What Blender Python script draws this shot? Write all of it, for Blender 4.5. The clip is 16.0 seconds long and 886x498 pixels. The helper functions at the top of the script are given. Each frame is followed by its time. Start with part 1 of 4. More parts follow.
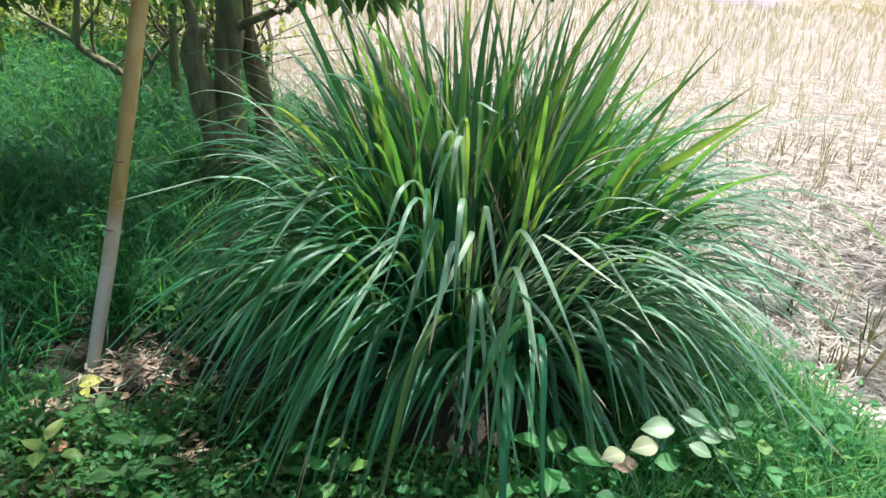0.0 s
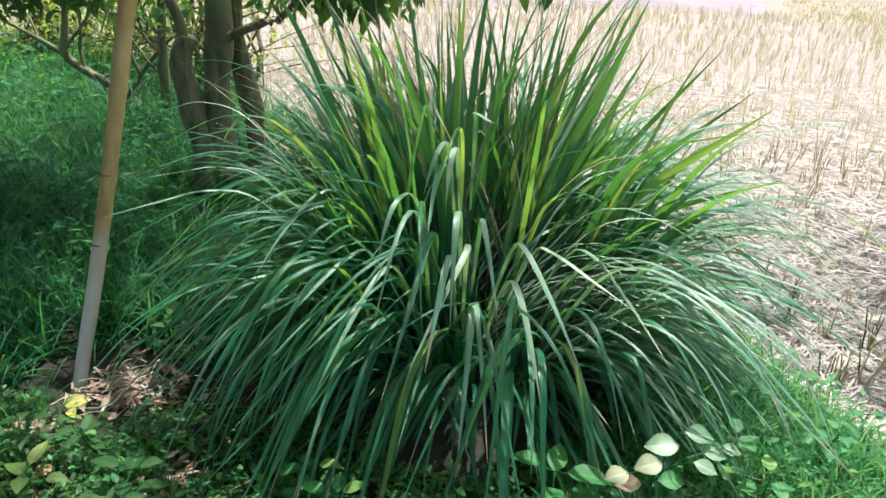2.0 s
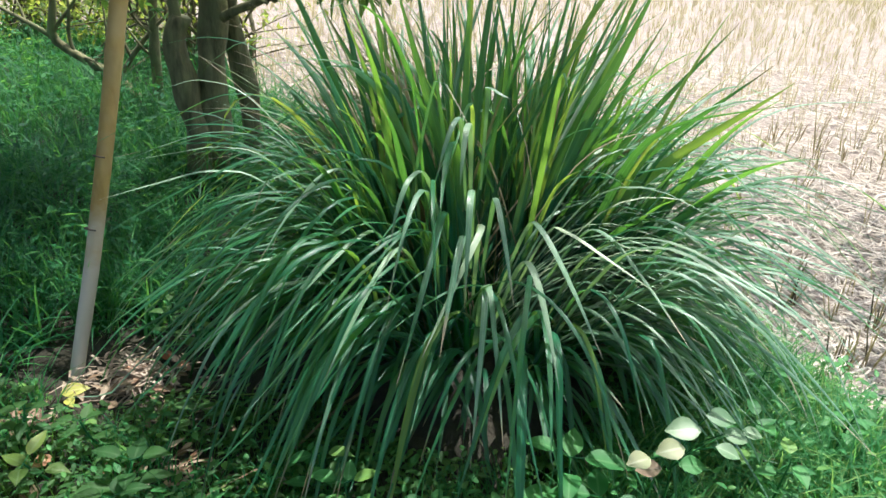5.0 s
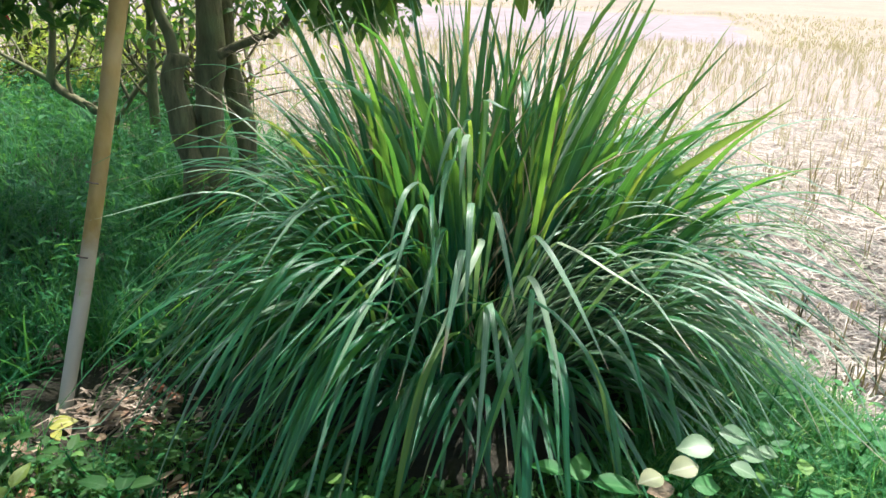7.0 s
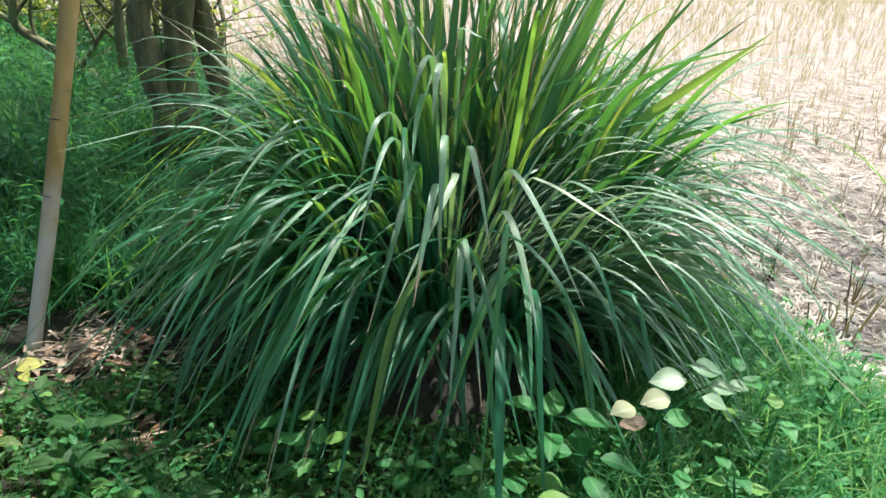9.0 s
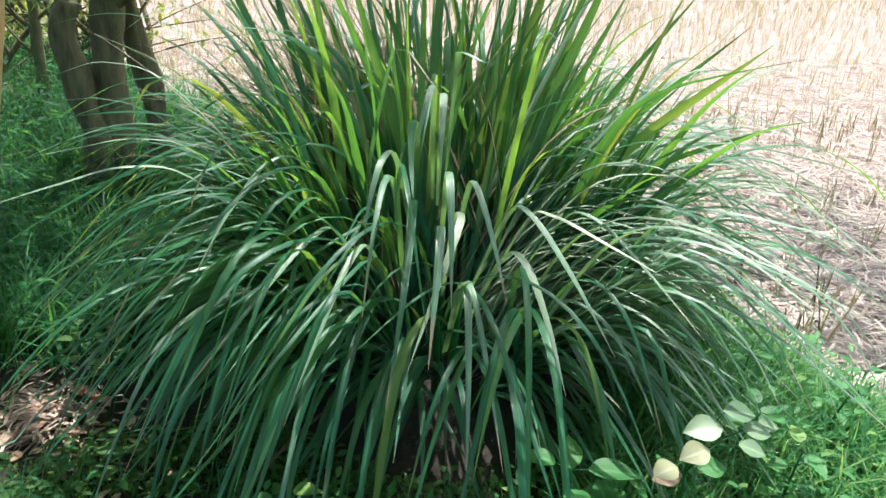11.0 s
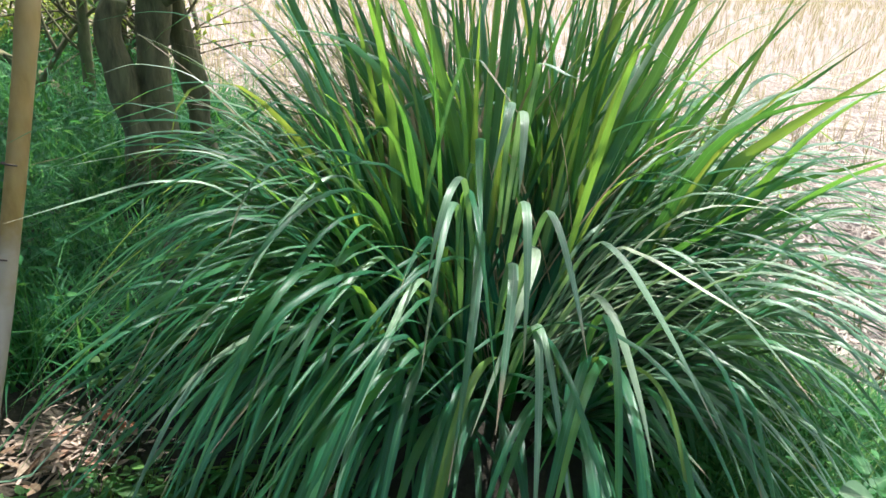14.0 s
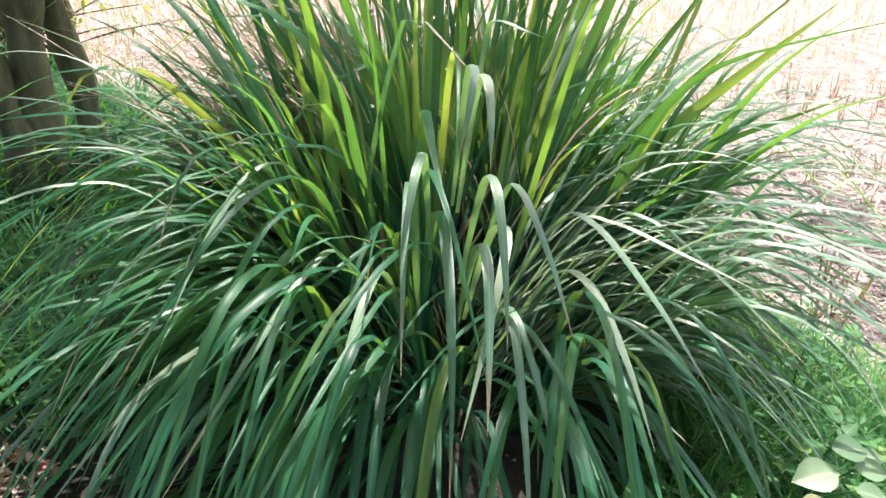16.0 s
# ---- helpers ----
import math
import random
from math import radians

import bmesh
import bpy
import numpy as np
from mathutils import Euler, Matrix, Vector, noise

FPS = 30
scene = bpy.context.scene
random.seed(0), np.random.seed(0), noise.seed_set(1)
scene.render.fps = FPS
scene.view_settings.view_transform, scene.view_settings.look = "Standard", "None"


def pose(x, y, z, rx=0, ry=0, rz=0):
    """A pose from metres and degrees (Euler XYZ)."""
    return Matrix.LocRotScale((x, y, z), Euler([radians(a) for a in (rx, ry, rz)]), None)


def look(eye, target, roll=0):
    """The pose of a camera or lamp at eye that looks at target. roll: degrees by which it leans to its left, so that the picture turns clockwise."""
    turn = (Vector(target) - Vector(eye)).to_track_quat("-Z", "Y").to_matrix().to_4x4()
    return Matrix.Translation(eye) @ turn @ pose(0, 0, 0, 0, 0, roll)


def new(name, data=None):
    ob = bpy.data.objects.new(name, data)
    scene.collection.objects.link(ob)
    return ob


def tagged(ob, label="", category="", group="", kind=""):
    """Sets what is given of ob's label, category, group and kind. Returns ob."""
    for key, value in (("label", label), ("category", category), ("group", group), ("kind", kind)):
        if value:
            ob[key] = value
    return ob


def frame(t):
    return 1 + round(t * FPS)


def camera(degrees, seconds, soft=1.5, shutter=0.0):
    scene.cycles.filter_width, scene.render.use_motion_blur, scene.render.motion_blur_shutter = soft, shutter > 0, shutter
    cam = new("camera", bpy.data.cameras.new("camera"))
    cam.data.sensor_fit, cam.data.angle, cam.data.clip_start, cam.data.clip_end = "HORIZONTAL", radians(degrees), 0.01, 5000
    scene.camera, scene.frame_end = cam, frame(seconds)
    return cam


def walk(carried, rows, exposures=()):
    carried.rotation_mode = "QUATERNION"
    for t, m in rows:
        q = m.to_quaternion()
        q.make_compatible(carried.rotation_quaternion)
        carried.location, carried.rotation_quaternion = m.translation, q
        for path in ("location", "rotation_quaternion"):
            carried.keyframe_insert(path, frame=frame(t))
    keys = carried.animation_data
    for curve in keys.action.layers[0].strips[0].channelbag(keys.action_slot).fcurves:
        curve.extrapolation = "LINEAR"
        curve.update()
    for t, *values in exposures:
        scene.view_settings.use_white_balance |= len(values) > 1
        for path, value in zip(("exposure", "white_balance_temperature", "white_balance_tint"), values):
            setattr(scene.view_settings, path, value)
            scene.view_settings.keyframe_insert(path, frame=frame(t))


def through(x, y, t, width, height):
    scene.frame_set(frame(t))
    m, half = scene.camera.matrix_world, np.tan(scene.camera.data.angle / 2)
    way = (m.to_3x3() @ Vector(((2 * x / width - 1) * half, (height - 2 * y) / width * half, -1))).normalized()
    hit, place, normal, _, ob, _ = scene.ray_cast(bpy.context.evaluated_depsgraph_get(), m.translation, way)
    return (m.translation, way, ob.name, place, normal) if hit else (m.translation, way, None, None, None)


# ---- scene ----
cam = camera(63.3, 16.0, 1.5)
PATH = [
    (0, (0.097, 0.138, 1.421), (0.037, 1.946, 0.57), 3.4),
    (0.5, (0.103, 0.138, 1.421), (-0.011, 1.949, 0.579), 3.2),
    (1, (0.098, 0.144, 1.425), (0.006, 1.952, 0.575), 3.1),
    (1.5, (0.096, 0.159, 1.419), (0.023, 1.968, 0.571), 3.5),
    (2, (0.089, 0.181, 1.413), (0.047, 2.001, 0.585), 3.1),
    (2.5, (0.061, 0.21, 1.41), (0.034, 2.021, 0.562), 2.6),
    (3, (0.038, 0.228, 1.403), (0.003, 2.038, 0.552), 2.6),
    (3.5, (0.026, 0.251, 1.402), (0.012, 2.04, 0.507), 3.4),
    (3.7, (0.02, 0.259, 1.403), (0.025, 2.051, 0.515), 3.6),
    (5.8, (0.054, 0.197, 1.33), (0.013, 2.027, 0.525), 2.7),
    (6, (0.048, 0.195, 1.316), (-0.002, 2.048, 0.564), 2.7),
    (6.5, (0.049, 0.212, 1.303), (-0.019, 2.086, 0.608), 2.7),
    (7, (0.042, 0.228, 1.294), (0.026, 2.088, 0.559), 2.4),
    (7.5, (0.038, 0.252, 1.279), (-0.011, 2.126, 0.583), 1.6),
    (8, (0.045, 0.249, 1.246), (-0.073, 2.144, 0.618), 0.0),
    (8.5, (0.059, 0.225, 1.224), (0.026, 2.058, 0.424), 3.2),
    (8.7, (0.062, 0.227, 1.232), (0.064, 2.043, 0.394), 3.5),
    (10.8, (-0.064, 0.404, 1.263), (0.149, 2.197, 0.403), 2.4),
    (11, (-0.077, 0.421, 1.263), (0.154, 2.218, 0.415), 3.0),
    (11.5, (-0.109, 0.451, 1.255), (0.148, 2.251, 0.422), 3.1),
    (12, (-0.131, 0.474, 1.252), (0.193, 2.271, 0.437), 3.7),
    (12.5, (-0.137, 0.508, 1.255), (0.097, 2.31, 0.419), 3.9),
    (13, (-0.121, 0.554, 1.246), (0.056, 2.367, 0.419), 3.3),
    (13.5, (-0.119, 0.585, 1.244), (0.026, 2.402, 0.42), 3.5),
    (14, (-0.114, 0.605, 1.237), (0.016, 2.415, 0.395), 3.7),
    (14.5, (-0.101, 0.641, 1.229), (0.012, 2.446, 0.375), 4.5),
    (15, (-0.097, 0.674, 1.219), (0.021, 2.466, 0.337), 4.6),
    (15.5, (-0.142, 0.697, 1.208), (0.12, 2.48, 0.34), 2.6),
    (16, (-0.18, 0.725, 1.192), (0.198, 2.479, 0.307), 2.0),
]
walk(cam, [(t, look(eye, target, roll)) for t, eye, target, roll in PATH], [(0.0, 1.04, 6050, 10), (6.0, 1.06, 6200, 10), (6.5, 1.14, 6200, 11), (7.0, 1.06, 6200, 11), (8.0, 1.06, 6200, 10), (9.5, 1.12, 6200, 12), (12.0, 1.16, 6200, 18), (14.0, 1.16, 6200, 15), (15.0, 1.22, 6200, 18), (16.0, 1.42, 6500, 28)])

# ---- world, sun, exposure ----
SUN_EL, SUN_AZ = 70.0, 28.0     # degrees above the horizon; degrees to the right of straight ahead
world = bpy.data.worlds.new("sky")
scene.world = world
world.use_nodes = True
_sky = world.node_tree.nodes.new("ShaderNodeTexSky")
_sky.sky_type = "NISHITA"
_sky.sun_disc = False
_sky.sun_elevation, _sky.sun_rotation = radians(SUN_EL), radians(SUN_AZ)
_sky.air_density, _sky.dust_density = 1.0, 5.0
_bg = world.node_tree.nodes["Background"]
_bg.inputs["Strength"].default_value = 0.15
world.node_tree.links.new(_sky.outputs[0], _bg.inputs["Color"])
sun = new("sun", bpy.data.lights.new("sun", "SUN"))
sun.data.energy, sun.data.angle, sun.data.color = 4.05, radians(0.6), (1.0, 0.93, 0.87)
_d = Vector((math.sin(radians(SUN_AZ)) * math.cos(radians(SUN_EL)), math.cos(radians(SUN_AZ)) * math.cos(radians(SUN_EL)), math.sin(radians(SUN_EL))))
sun.matrix_world = look(_d * 50, (0, 0, 0))

# ---- materials ----


def nodes_of(name):
    m = bpy.data.materials.new(name)
    m.use_nodes = True
    nt = m.node_tree
    return m, nt, nt.nodes["Principled BSDF"], nt.nodes["Material Output"]


def add(nt, kind, **sets):
    n = nt.nodes.new(kind)
    for k, v in sets.items():
        if k in n.inputs:
            n.inputs[k].default_value = v
    return n


def ramp(nt, fac, stops):
    r = nt.nodes.new("ShaderNodeValToRGB")
    e = r.color_ramp.elements
    while len(e) < len(stops):
        e.new(0.5)
    for el, (p, c) in zip(e, stops):
        el.position, el.color = p, (*c, 1)
    nt.links.new(fac, r.inputs[0])
    return r.outputs[0]


def mix(nt, fac, a, b, mode="MIX"):
    n = nt.nodes.new("ShaderNodeMix")
    n.data_type, n.blend_type = "RGBA", mode
    for sock, v in ((n.inputs["Factor"], fac), (n.inputs["A"], a), (n.inputs["B"], b)):
        if isinstance(v, (int, float)):
            sock.default_value = v
        elif isinstance(v, tuple):
            sock.default_value = (*v, 1)
        else:
            nt.links.new(v, sock)
    return n.outputs["Result"]


def math_node(nt, op, a, b=0.0, clamp=False):
    n = nt.nodes.new("ShaderNodeMath")
    n.operation, n.use_clamp = op, clamp
    for sock, v in zip(n.inputs, (a, b)):
        if isinstance(v, (int, float)):
            sock.default_value = v
        else:
            nt.links.new(v, sock)
    return n.outputs[0]


def noise_node(nt, scale, detail=3.0, vec=None, rough=0.55):
    n = add(nt, "ShaderNodeTexNoise", Scale=scale, Detail=detail, Roughness=rough)
    if vec is None:
        vec = add(nt, "ShaderNodeTexCoord").outputs["Object"]
    nt.links.new(vec, n.inputs["Vector"])
    return n.outputs["Fac"]


def bump(nt, height, strength, dist, normal_to):
    b = add(nt, "ShaderNodeBump", Strength=strength, Distance=dist)
    nt.links.new(height, b.inputs["Height"])
    nt.links.new(b.outputs[0], normal_to.inputs["Normal"])


def random_value(nt):
    """A value for each piece: by object for parts, by island for joined rests."""
    a = add(nt, "ShaderNodeObjectInfo").outputs["Random"]
    b = add(nt, "ShaderNodeNewGeometry").outputs["Random Per Island"]
    return math_node(nt, "FRACT", math_node(nt, "ADD", a, b))


def leaf_material(name, stops, through_stops, through=0.4, rough=0.4, tip=None, rib=None, spec=0.5, tip_from=0.8, veins=True, sheath=False):
    m, nt, p, out = nodes_of(name)
    rnd = random_value(nt)
    uv = add(nt, "ShaderNodeTexCoord").outputs["UV"]
    sep = add(nt, "ShaderNodeSeparateXYZ")
    nt.links.new(uv, sep.inputs[0])
    mott = noise_node(nt, 26.0, 4.0)
    col = ramp(nt, rnd, stops)
    col = mix(nt, 0.55, col, ramp(nt, mott, [(0.3, (0.55, 0.6, 0.5)), (0.7, (1.25, 1.2, 1.1))]), "MULTIPLY")
    tcol = ramp(nt, rnd, through_stops)
    if rib is not None:
        off = math_node(nt, "ABSOLUTE", math_node(nt, "SUBTRACT", sep.outputs[0], 0.5))
        line = math_node(nt, "LESS_THAN", off, 0.055)
        col = mix(nt, math_node(nt, "MULTIPLY", line, 0.55), col, rib)
    if tip is not None:
        # dry tips, each leaf to its own length
        n2 = noise_node(nt, 9.0, 2.0)
        edge = math_node(nt, "ADD", math_node(nt, "MULTIPLY", rnd, 0.22), math_node(nt, "MULTIPLY", n2, 0.25))
        dry = math_node(nt, "MULTIPLY", math_node(nt, "SUBTRACT", sep.outputs[1], math_node(nt, "ADD", edge, tip_from - 0.22)), 9.0, True)
        col = mix(nt, dry, col, tip)
        tcol = mix(nt, dry, tcol, tip)
    nt.links.new(col, p.inputs["Base Color"])
    p.inputs["Roughness"].default_value = rough
    p.inputs["Specular IOR Level"].default_value = spec
    p.inputs["Sheen Weight"].default_value = 0.25 if spec >= 0.8 else 0.03
    p.inputs["Sheen Roughness"].default_value = 0.45
    wave = math_node(nt, "SINE", math_node(nt, "MULTIPLY", sep.outputs[0], 70.0))
    bump(nt, math_node(nt, "ADD", wave, math_node(nt, "MULTIPLY", mott, 2.0)) if veins else mott, 0.25, 0.002 if veins else 0.004, p)
    tr = add(nt, "ShaderNodeBsdfTranslucent")
    nt.links.new(tcol, tr.inputs["Color"])
    ms = add(nt, "ShaderNodeMixShader")
    ms.inputs[0].default_value = through
    if sheath:
        # the folded sheath lets little light through, the flat blade more
        flat = math_node(nt, "SUBTRACT", math_node(nt, "MULTIPLY", sep.outputs[1], 2.6), 0.35, True)
        nt.links.new(math_node(nt, "MULTIPLY", flat, through), ms.inputs[0])
    nt.links.new(p.outputs[0], ms.inputs[1])
    nt.links.new(tr.outputs[0], ms.inputs[2])
    nt.links.new(ms.outputs[0], out.inputs["Surface"])
    return m


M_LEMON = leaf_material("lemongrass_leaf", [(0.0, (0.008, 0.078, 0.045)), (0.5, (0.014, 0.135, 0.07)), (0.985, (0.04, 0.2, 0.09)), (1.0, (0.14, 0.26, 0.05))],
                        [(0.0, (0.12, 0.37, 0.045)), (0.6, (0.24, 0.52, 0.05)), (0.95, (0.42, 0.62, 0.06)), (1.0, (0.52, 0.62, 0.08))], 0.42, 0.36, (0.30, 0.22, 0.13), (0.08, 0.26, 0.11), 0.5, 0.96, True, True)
# two lighter leaf copies: waxy bloom plus sky sheen painted into the colour
M_SHEENPALE = leaf_material("pale_sheen_painted_leaf", [(0.0, (0.085, 0.23, 0.125)), (0.6, (0.17, 0.33, 0.19)), (1.0, (0.38, 0.46, 0.31))],
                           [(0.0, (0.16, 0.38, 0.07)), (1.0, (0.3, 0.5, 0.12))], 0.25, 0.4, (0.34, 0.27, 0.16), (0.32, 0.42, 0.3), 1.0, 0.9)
M_SHEENLEAF = leaf_material("sheen_painted_leaf", [(0.0, (0.05, 0.18, 0.1)), (0.6, (0.1, 0.25, 0.15)), (1.0, (0.22, 0.33, 0.22))],
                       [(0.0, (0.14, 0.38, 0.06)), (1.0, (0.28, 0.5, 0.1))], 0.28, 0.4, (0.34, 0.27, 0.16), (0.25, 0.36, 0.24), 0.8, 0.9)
M_WISP = leaf_material("thin_dry_edged_leaf", [(0.0, (0.08, 0.15, 0.06)), (0.35, (0.22, 0.2, 0.11)), (1.0, (0.46, 0.38, 0.28))], [(0.0, (0.2, 0.33, 0.06)), (1.0, (0.42, 0.32, 0.14))], 0.3, 0.4)
M_DRYLEAF = leaf_material("dry_leaf_blade", [(0.0, (0.16, 0.11, 0.06)), (1.0, (0.36, 0.27, 0.16))], [(0.0, (0.3, 0.2, 0.1)), (1.0, (0.5, 0.4, 0.2))], 0.2, 0.6)
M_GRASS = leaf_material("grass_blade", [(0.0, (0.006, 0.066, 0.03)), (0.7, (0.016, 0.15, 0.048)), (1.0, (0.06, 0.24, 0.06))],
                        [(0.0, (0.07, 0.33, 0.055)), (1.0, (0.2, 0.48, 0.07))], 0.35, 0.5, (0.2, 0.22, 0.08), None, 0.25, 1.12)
# lighter copy of the grass, with the verge's sunlight in its colour
M_VERGE = leaf_material("sunlight_tinted_grass_blade", [(0.0, (0.03, 0.16, 0.065)), (0.7, (0.075, 0.28, 0.105)), (1.0, (0.26, 0.38, 0.13))],
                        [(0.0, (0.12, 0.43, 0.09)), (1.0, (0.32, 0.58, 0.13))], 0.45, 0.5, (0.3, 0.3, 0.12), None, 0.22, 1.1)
M_TREELEAF = leaf_material("tree_leaf", [(0.0, (0.008, 0.034, 0.013)), (0.8, (0.02, 0.07, 0.022)), (1.0, (0.05, 0.115, 0.028))],
                           [(0.0, (0.06, 0.2, 0.03)), (1.0, (0.3, 0.45, 0.06))], 0.3, 0.55, None, (0.06, 0.13, 0.05), 0.12)
M_LIGHTLEAF = leaf_material("light_shrub_leaf", [(0.0, (0.09, 0.18, 0.035)), (1.0, (0.19, 0.28, 0.055))],
                            [(0.0, (0.34, 0.5, 0.06)), (1.0, (0.6, 0.66, 0.1))], 0.45, 0.45, None, (0.2, 0.3, 0.12))
# mid-tone copy: paints light on low tree leaves and shade on left herbs
M_MIDLEAF = leaf_material("lit_tree_shaded_herb_leaf", [(0.0, (0.02, 0.085, 0.025)), (1.0, (0.06, 0.16, 0.04))],
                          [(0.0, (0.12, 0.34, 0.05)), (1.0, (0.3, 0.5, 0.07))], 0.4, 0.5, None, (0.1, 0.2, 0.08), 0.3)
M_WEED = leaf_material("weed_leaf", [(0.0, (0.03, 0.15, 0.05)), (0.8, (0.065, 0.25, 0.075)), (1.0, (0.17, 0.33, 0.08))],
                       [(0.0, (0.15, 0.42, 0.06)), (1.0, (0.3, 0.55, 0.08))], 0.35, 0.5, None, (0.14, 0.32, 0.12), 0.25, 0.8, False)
M_PALE = leaf_material("pale_leaf", [(0.0, (0.26, 0.31, 0.155)), (1.0, (0.34, 0.37, 0.2))],
                       [(0.0, (0.4, 0.5, 0.2)), (1.0, (0.5, 0.55, 0.25))], 0.3, 0.5, None, (0.5, 0.55, 0.35), 0.5, 0.8, False)
M_WEEDPALE = leaf_material("pale_green_leaf", [(0.0, (0.11, 0.23, 0.12)), (1.0, (0.2, 0.33, 0.18))],
                           [(0.0, (0.25, 0.5, 0.15)), (1.0, (0.35, 0.55, 0.2))], 0.3, 0.42, None, (0.35, 0.48, 0.3), 0.5, 0.8, False)
M_BROWNLEAF = leaf_material("brown_litter_leaf", [(0.0, (0.12, 0.07, 0.04)), (0.4, (0.28, 0.2, 0.13)), (0.85, (0.45, 0.37, 0.28)), (1.0, (0.42, 0.16, 0.08))],
                            [(0.0, (0.3, 0.18, 0.08)), (1.0, (0.5, 0.35, 0.2))], 0.15, 0.6, None, (0.4, 0.32, 0.22), 0.3, 0.8, False)
M_YELLOW = leaf_material("yellowed_leaf", [(0.0, (0.38, 0.42, 0.08)), (1.0, (0.55, 0.55, 0.14))], [(0.0, (0.5, 0.55, 0.1)), (1.0, (0.6, 0.6, 0.15))], 0.3, 0.45, None, (0.6, 0.6, 0.25), 0.4, 0.8, False)
M_REDLEAF = leaf_material("rust_red_leaf", [(0.0, (0.34, 0.09, 0.05)), (1.0, (0.5, 0.18, 0.1))], [(0.0, (0.5, 0.15, 0.06)), (1.0, (0.6, 0.25, 0.1))], 0.2, 0.55, None, (0.5, 0.25, 0.15), 0.3, 0.8, False)
M_STRAW = leaf_material("rice_straw", [(0.0, (0.26, 0.225, 0.185)), (0.4, (0.44, 0.395, 0.335)), (1.0, (0.64, 0.59, 0.51))],
                        [(0.0, (0.4, 0.34, 0.2)), (1.0, (0.6, 0.5, 0.3))], 0.15, 0.5)
M_CHAFF = leaf_material("chopped_dry_stalk", [(0.0, (0.2, 0.15, 0.11)), (0.5, (0.36, 0.28, 0.22)), (1.0, (0.55, 0.45, 0.37))], [(0.0, (0.3, 0.22, 0.12)), (1.0, (0.5, 0.4, 0.25))], 0.12, 0.55)
M_STUBBLE = leaf_material("rice_stubble", [(0.0, (0.36, 0.29, 0.17)), (0.4, (0.52, 0.44, 0.25)), (0.8, (0.62, 0.54, 0.31)), (1.0, (0.48, 0.46, 0.18))],
                          [(0.0, (0.419, 0.353, 0.186)), (1.0, (0.558, 0.539, 0.233))], 0.42, 0.5)


def bark_material(name, dark, light, scale, lichen=None, relief=0.8):
    m, nt, p, out = nodes_of(name)
    tc = add(nt, "ShaderNodeTexCoord").outputs["Object"]
    mp = add(nt, "ShaderNodeMapping")
    mp.inputs["Scale"].default_value = (1, 1, 0.25)
    nt.links.new(tc, mp.inputs[0])
    a = noise_node(nt, scale, 6.0, mp.outputs[0], 0.65)
    b = noise_node(nt, scale * 0.22, 3.0)
    col = ramp(nt, a, [(0.3, dark), (0.7, light)])
    if lichen is not None:
        col = mix(nt, math_node(nt, "MULTIPLY", math_node(nt, "SUBTRACT", b, 0.5), 5.0, True), col, lichen)
    nt.links.new(col, p.inputs["Base Color"])
    p.inputs["Roughness"].default_value = 0.85
    bump(nt, a, relief, 0.012, p)
    return m


M_BARK = bark_material("tree_bark", (0.055, 0.06, 0.027), (0.23, 0.222, 0.105), 26, (0.17, 0.2, 0.085))
M_TWIG = bark_material("green_brown_twig", (0.06, 0.06, 0.03), (0.19, 0.17, 0.09), 30)
M_BAMBOO = bark_material("weathered_bamboo", (0.26, 0.175, 0.05), (0.42, 0.3, 0.1), 22, (0.38, 0.3, 0.14), 0.12)
_nt = M_BAMBOO.node_tree
_p = _nt.nodes["Principled BSDF"]
_tan = _p.inputs["Base Color"].links[0].from_socket
_sep = add(_nt, "ShaderNodeSeparateXYZ")
_nt.links.new(add(_nt, "ShaderNodeTexCoord").outputs["Object"], _sep.inputs[0])
_peel = math_node(_nt, "MULTIPLY", math_node(_nt, "SUBTRACT", math_node(_nt, "ADD", math_node(_nt, "MULTIPLY", noise_node(_nt, 7.0, 4.0), 0.5), 0.28), _sep.outputs[2]), 6.0, True)
_nt.links.new(mix(_nt, _peel, _tan, (0.5, 0.45, 0.36)), _p.inputs["Base Color"])   # bleached foot
M_STONE = bark_material("pale_clod", (0.34, 0.3, 0.25), (0.6, 0.54, 0.46), 18)


def soil_material(name, cols, scale, straw_col=None):
    m, nt, p, out = nodes_of(name)
    a = noise_node(nt, scale, 8.0, None, 0.68)
    b = noise_node(nt, scale * 0.08, 3.0)
    col = ramp(nt, a, [(0.25, cols[0]), (0.5, cols[1]), (0.75, cols[2])])
    col = mix(nt, 0.6, col, ramp(nt, b, [(0.3, (0.72, 0.72, 0.72)), (0.7, (1.15, 1.12, 1.06))]), "MULTIPLY")
    if straw_col is not None:
        mp = add(nt, "ShaderNodeMapping")
        mp.inputs["Rotation"].default_value = (0, 0, 0.7)
        mp.inputs["Scale"].default_value = (1.0, 0.16, 1.0)
        nt.links.new(add(nt, "ShaderNodeTexCoord").outputs["Object"], mp.inputs[0])
        c = noise_node(nt, 60.0, 3.0, mp.outputs[0], 0.6)
        col = mix(nt, math_node(nt, "MULTIPLY", math_node(nt, "SUBTRACT", c, 0.52), 8.0, True), col, straw_col)
    nt.links.new(col, p.inputs["Base Color"])
    p.inputs["Roughness"].default_value = 0.95
    bump(nt, a, 0.9, 0.03, p)
    return m


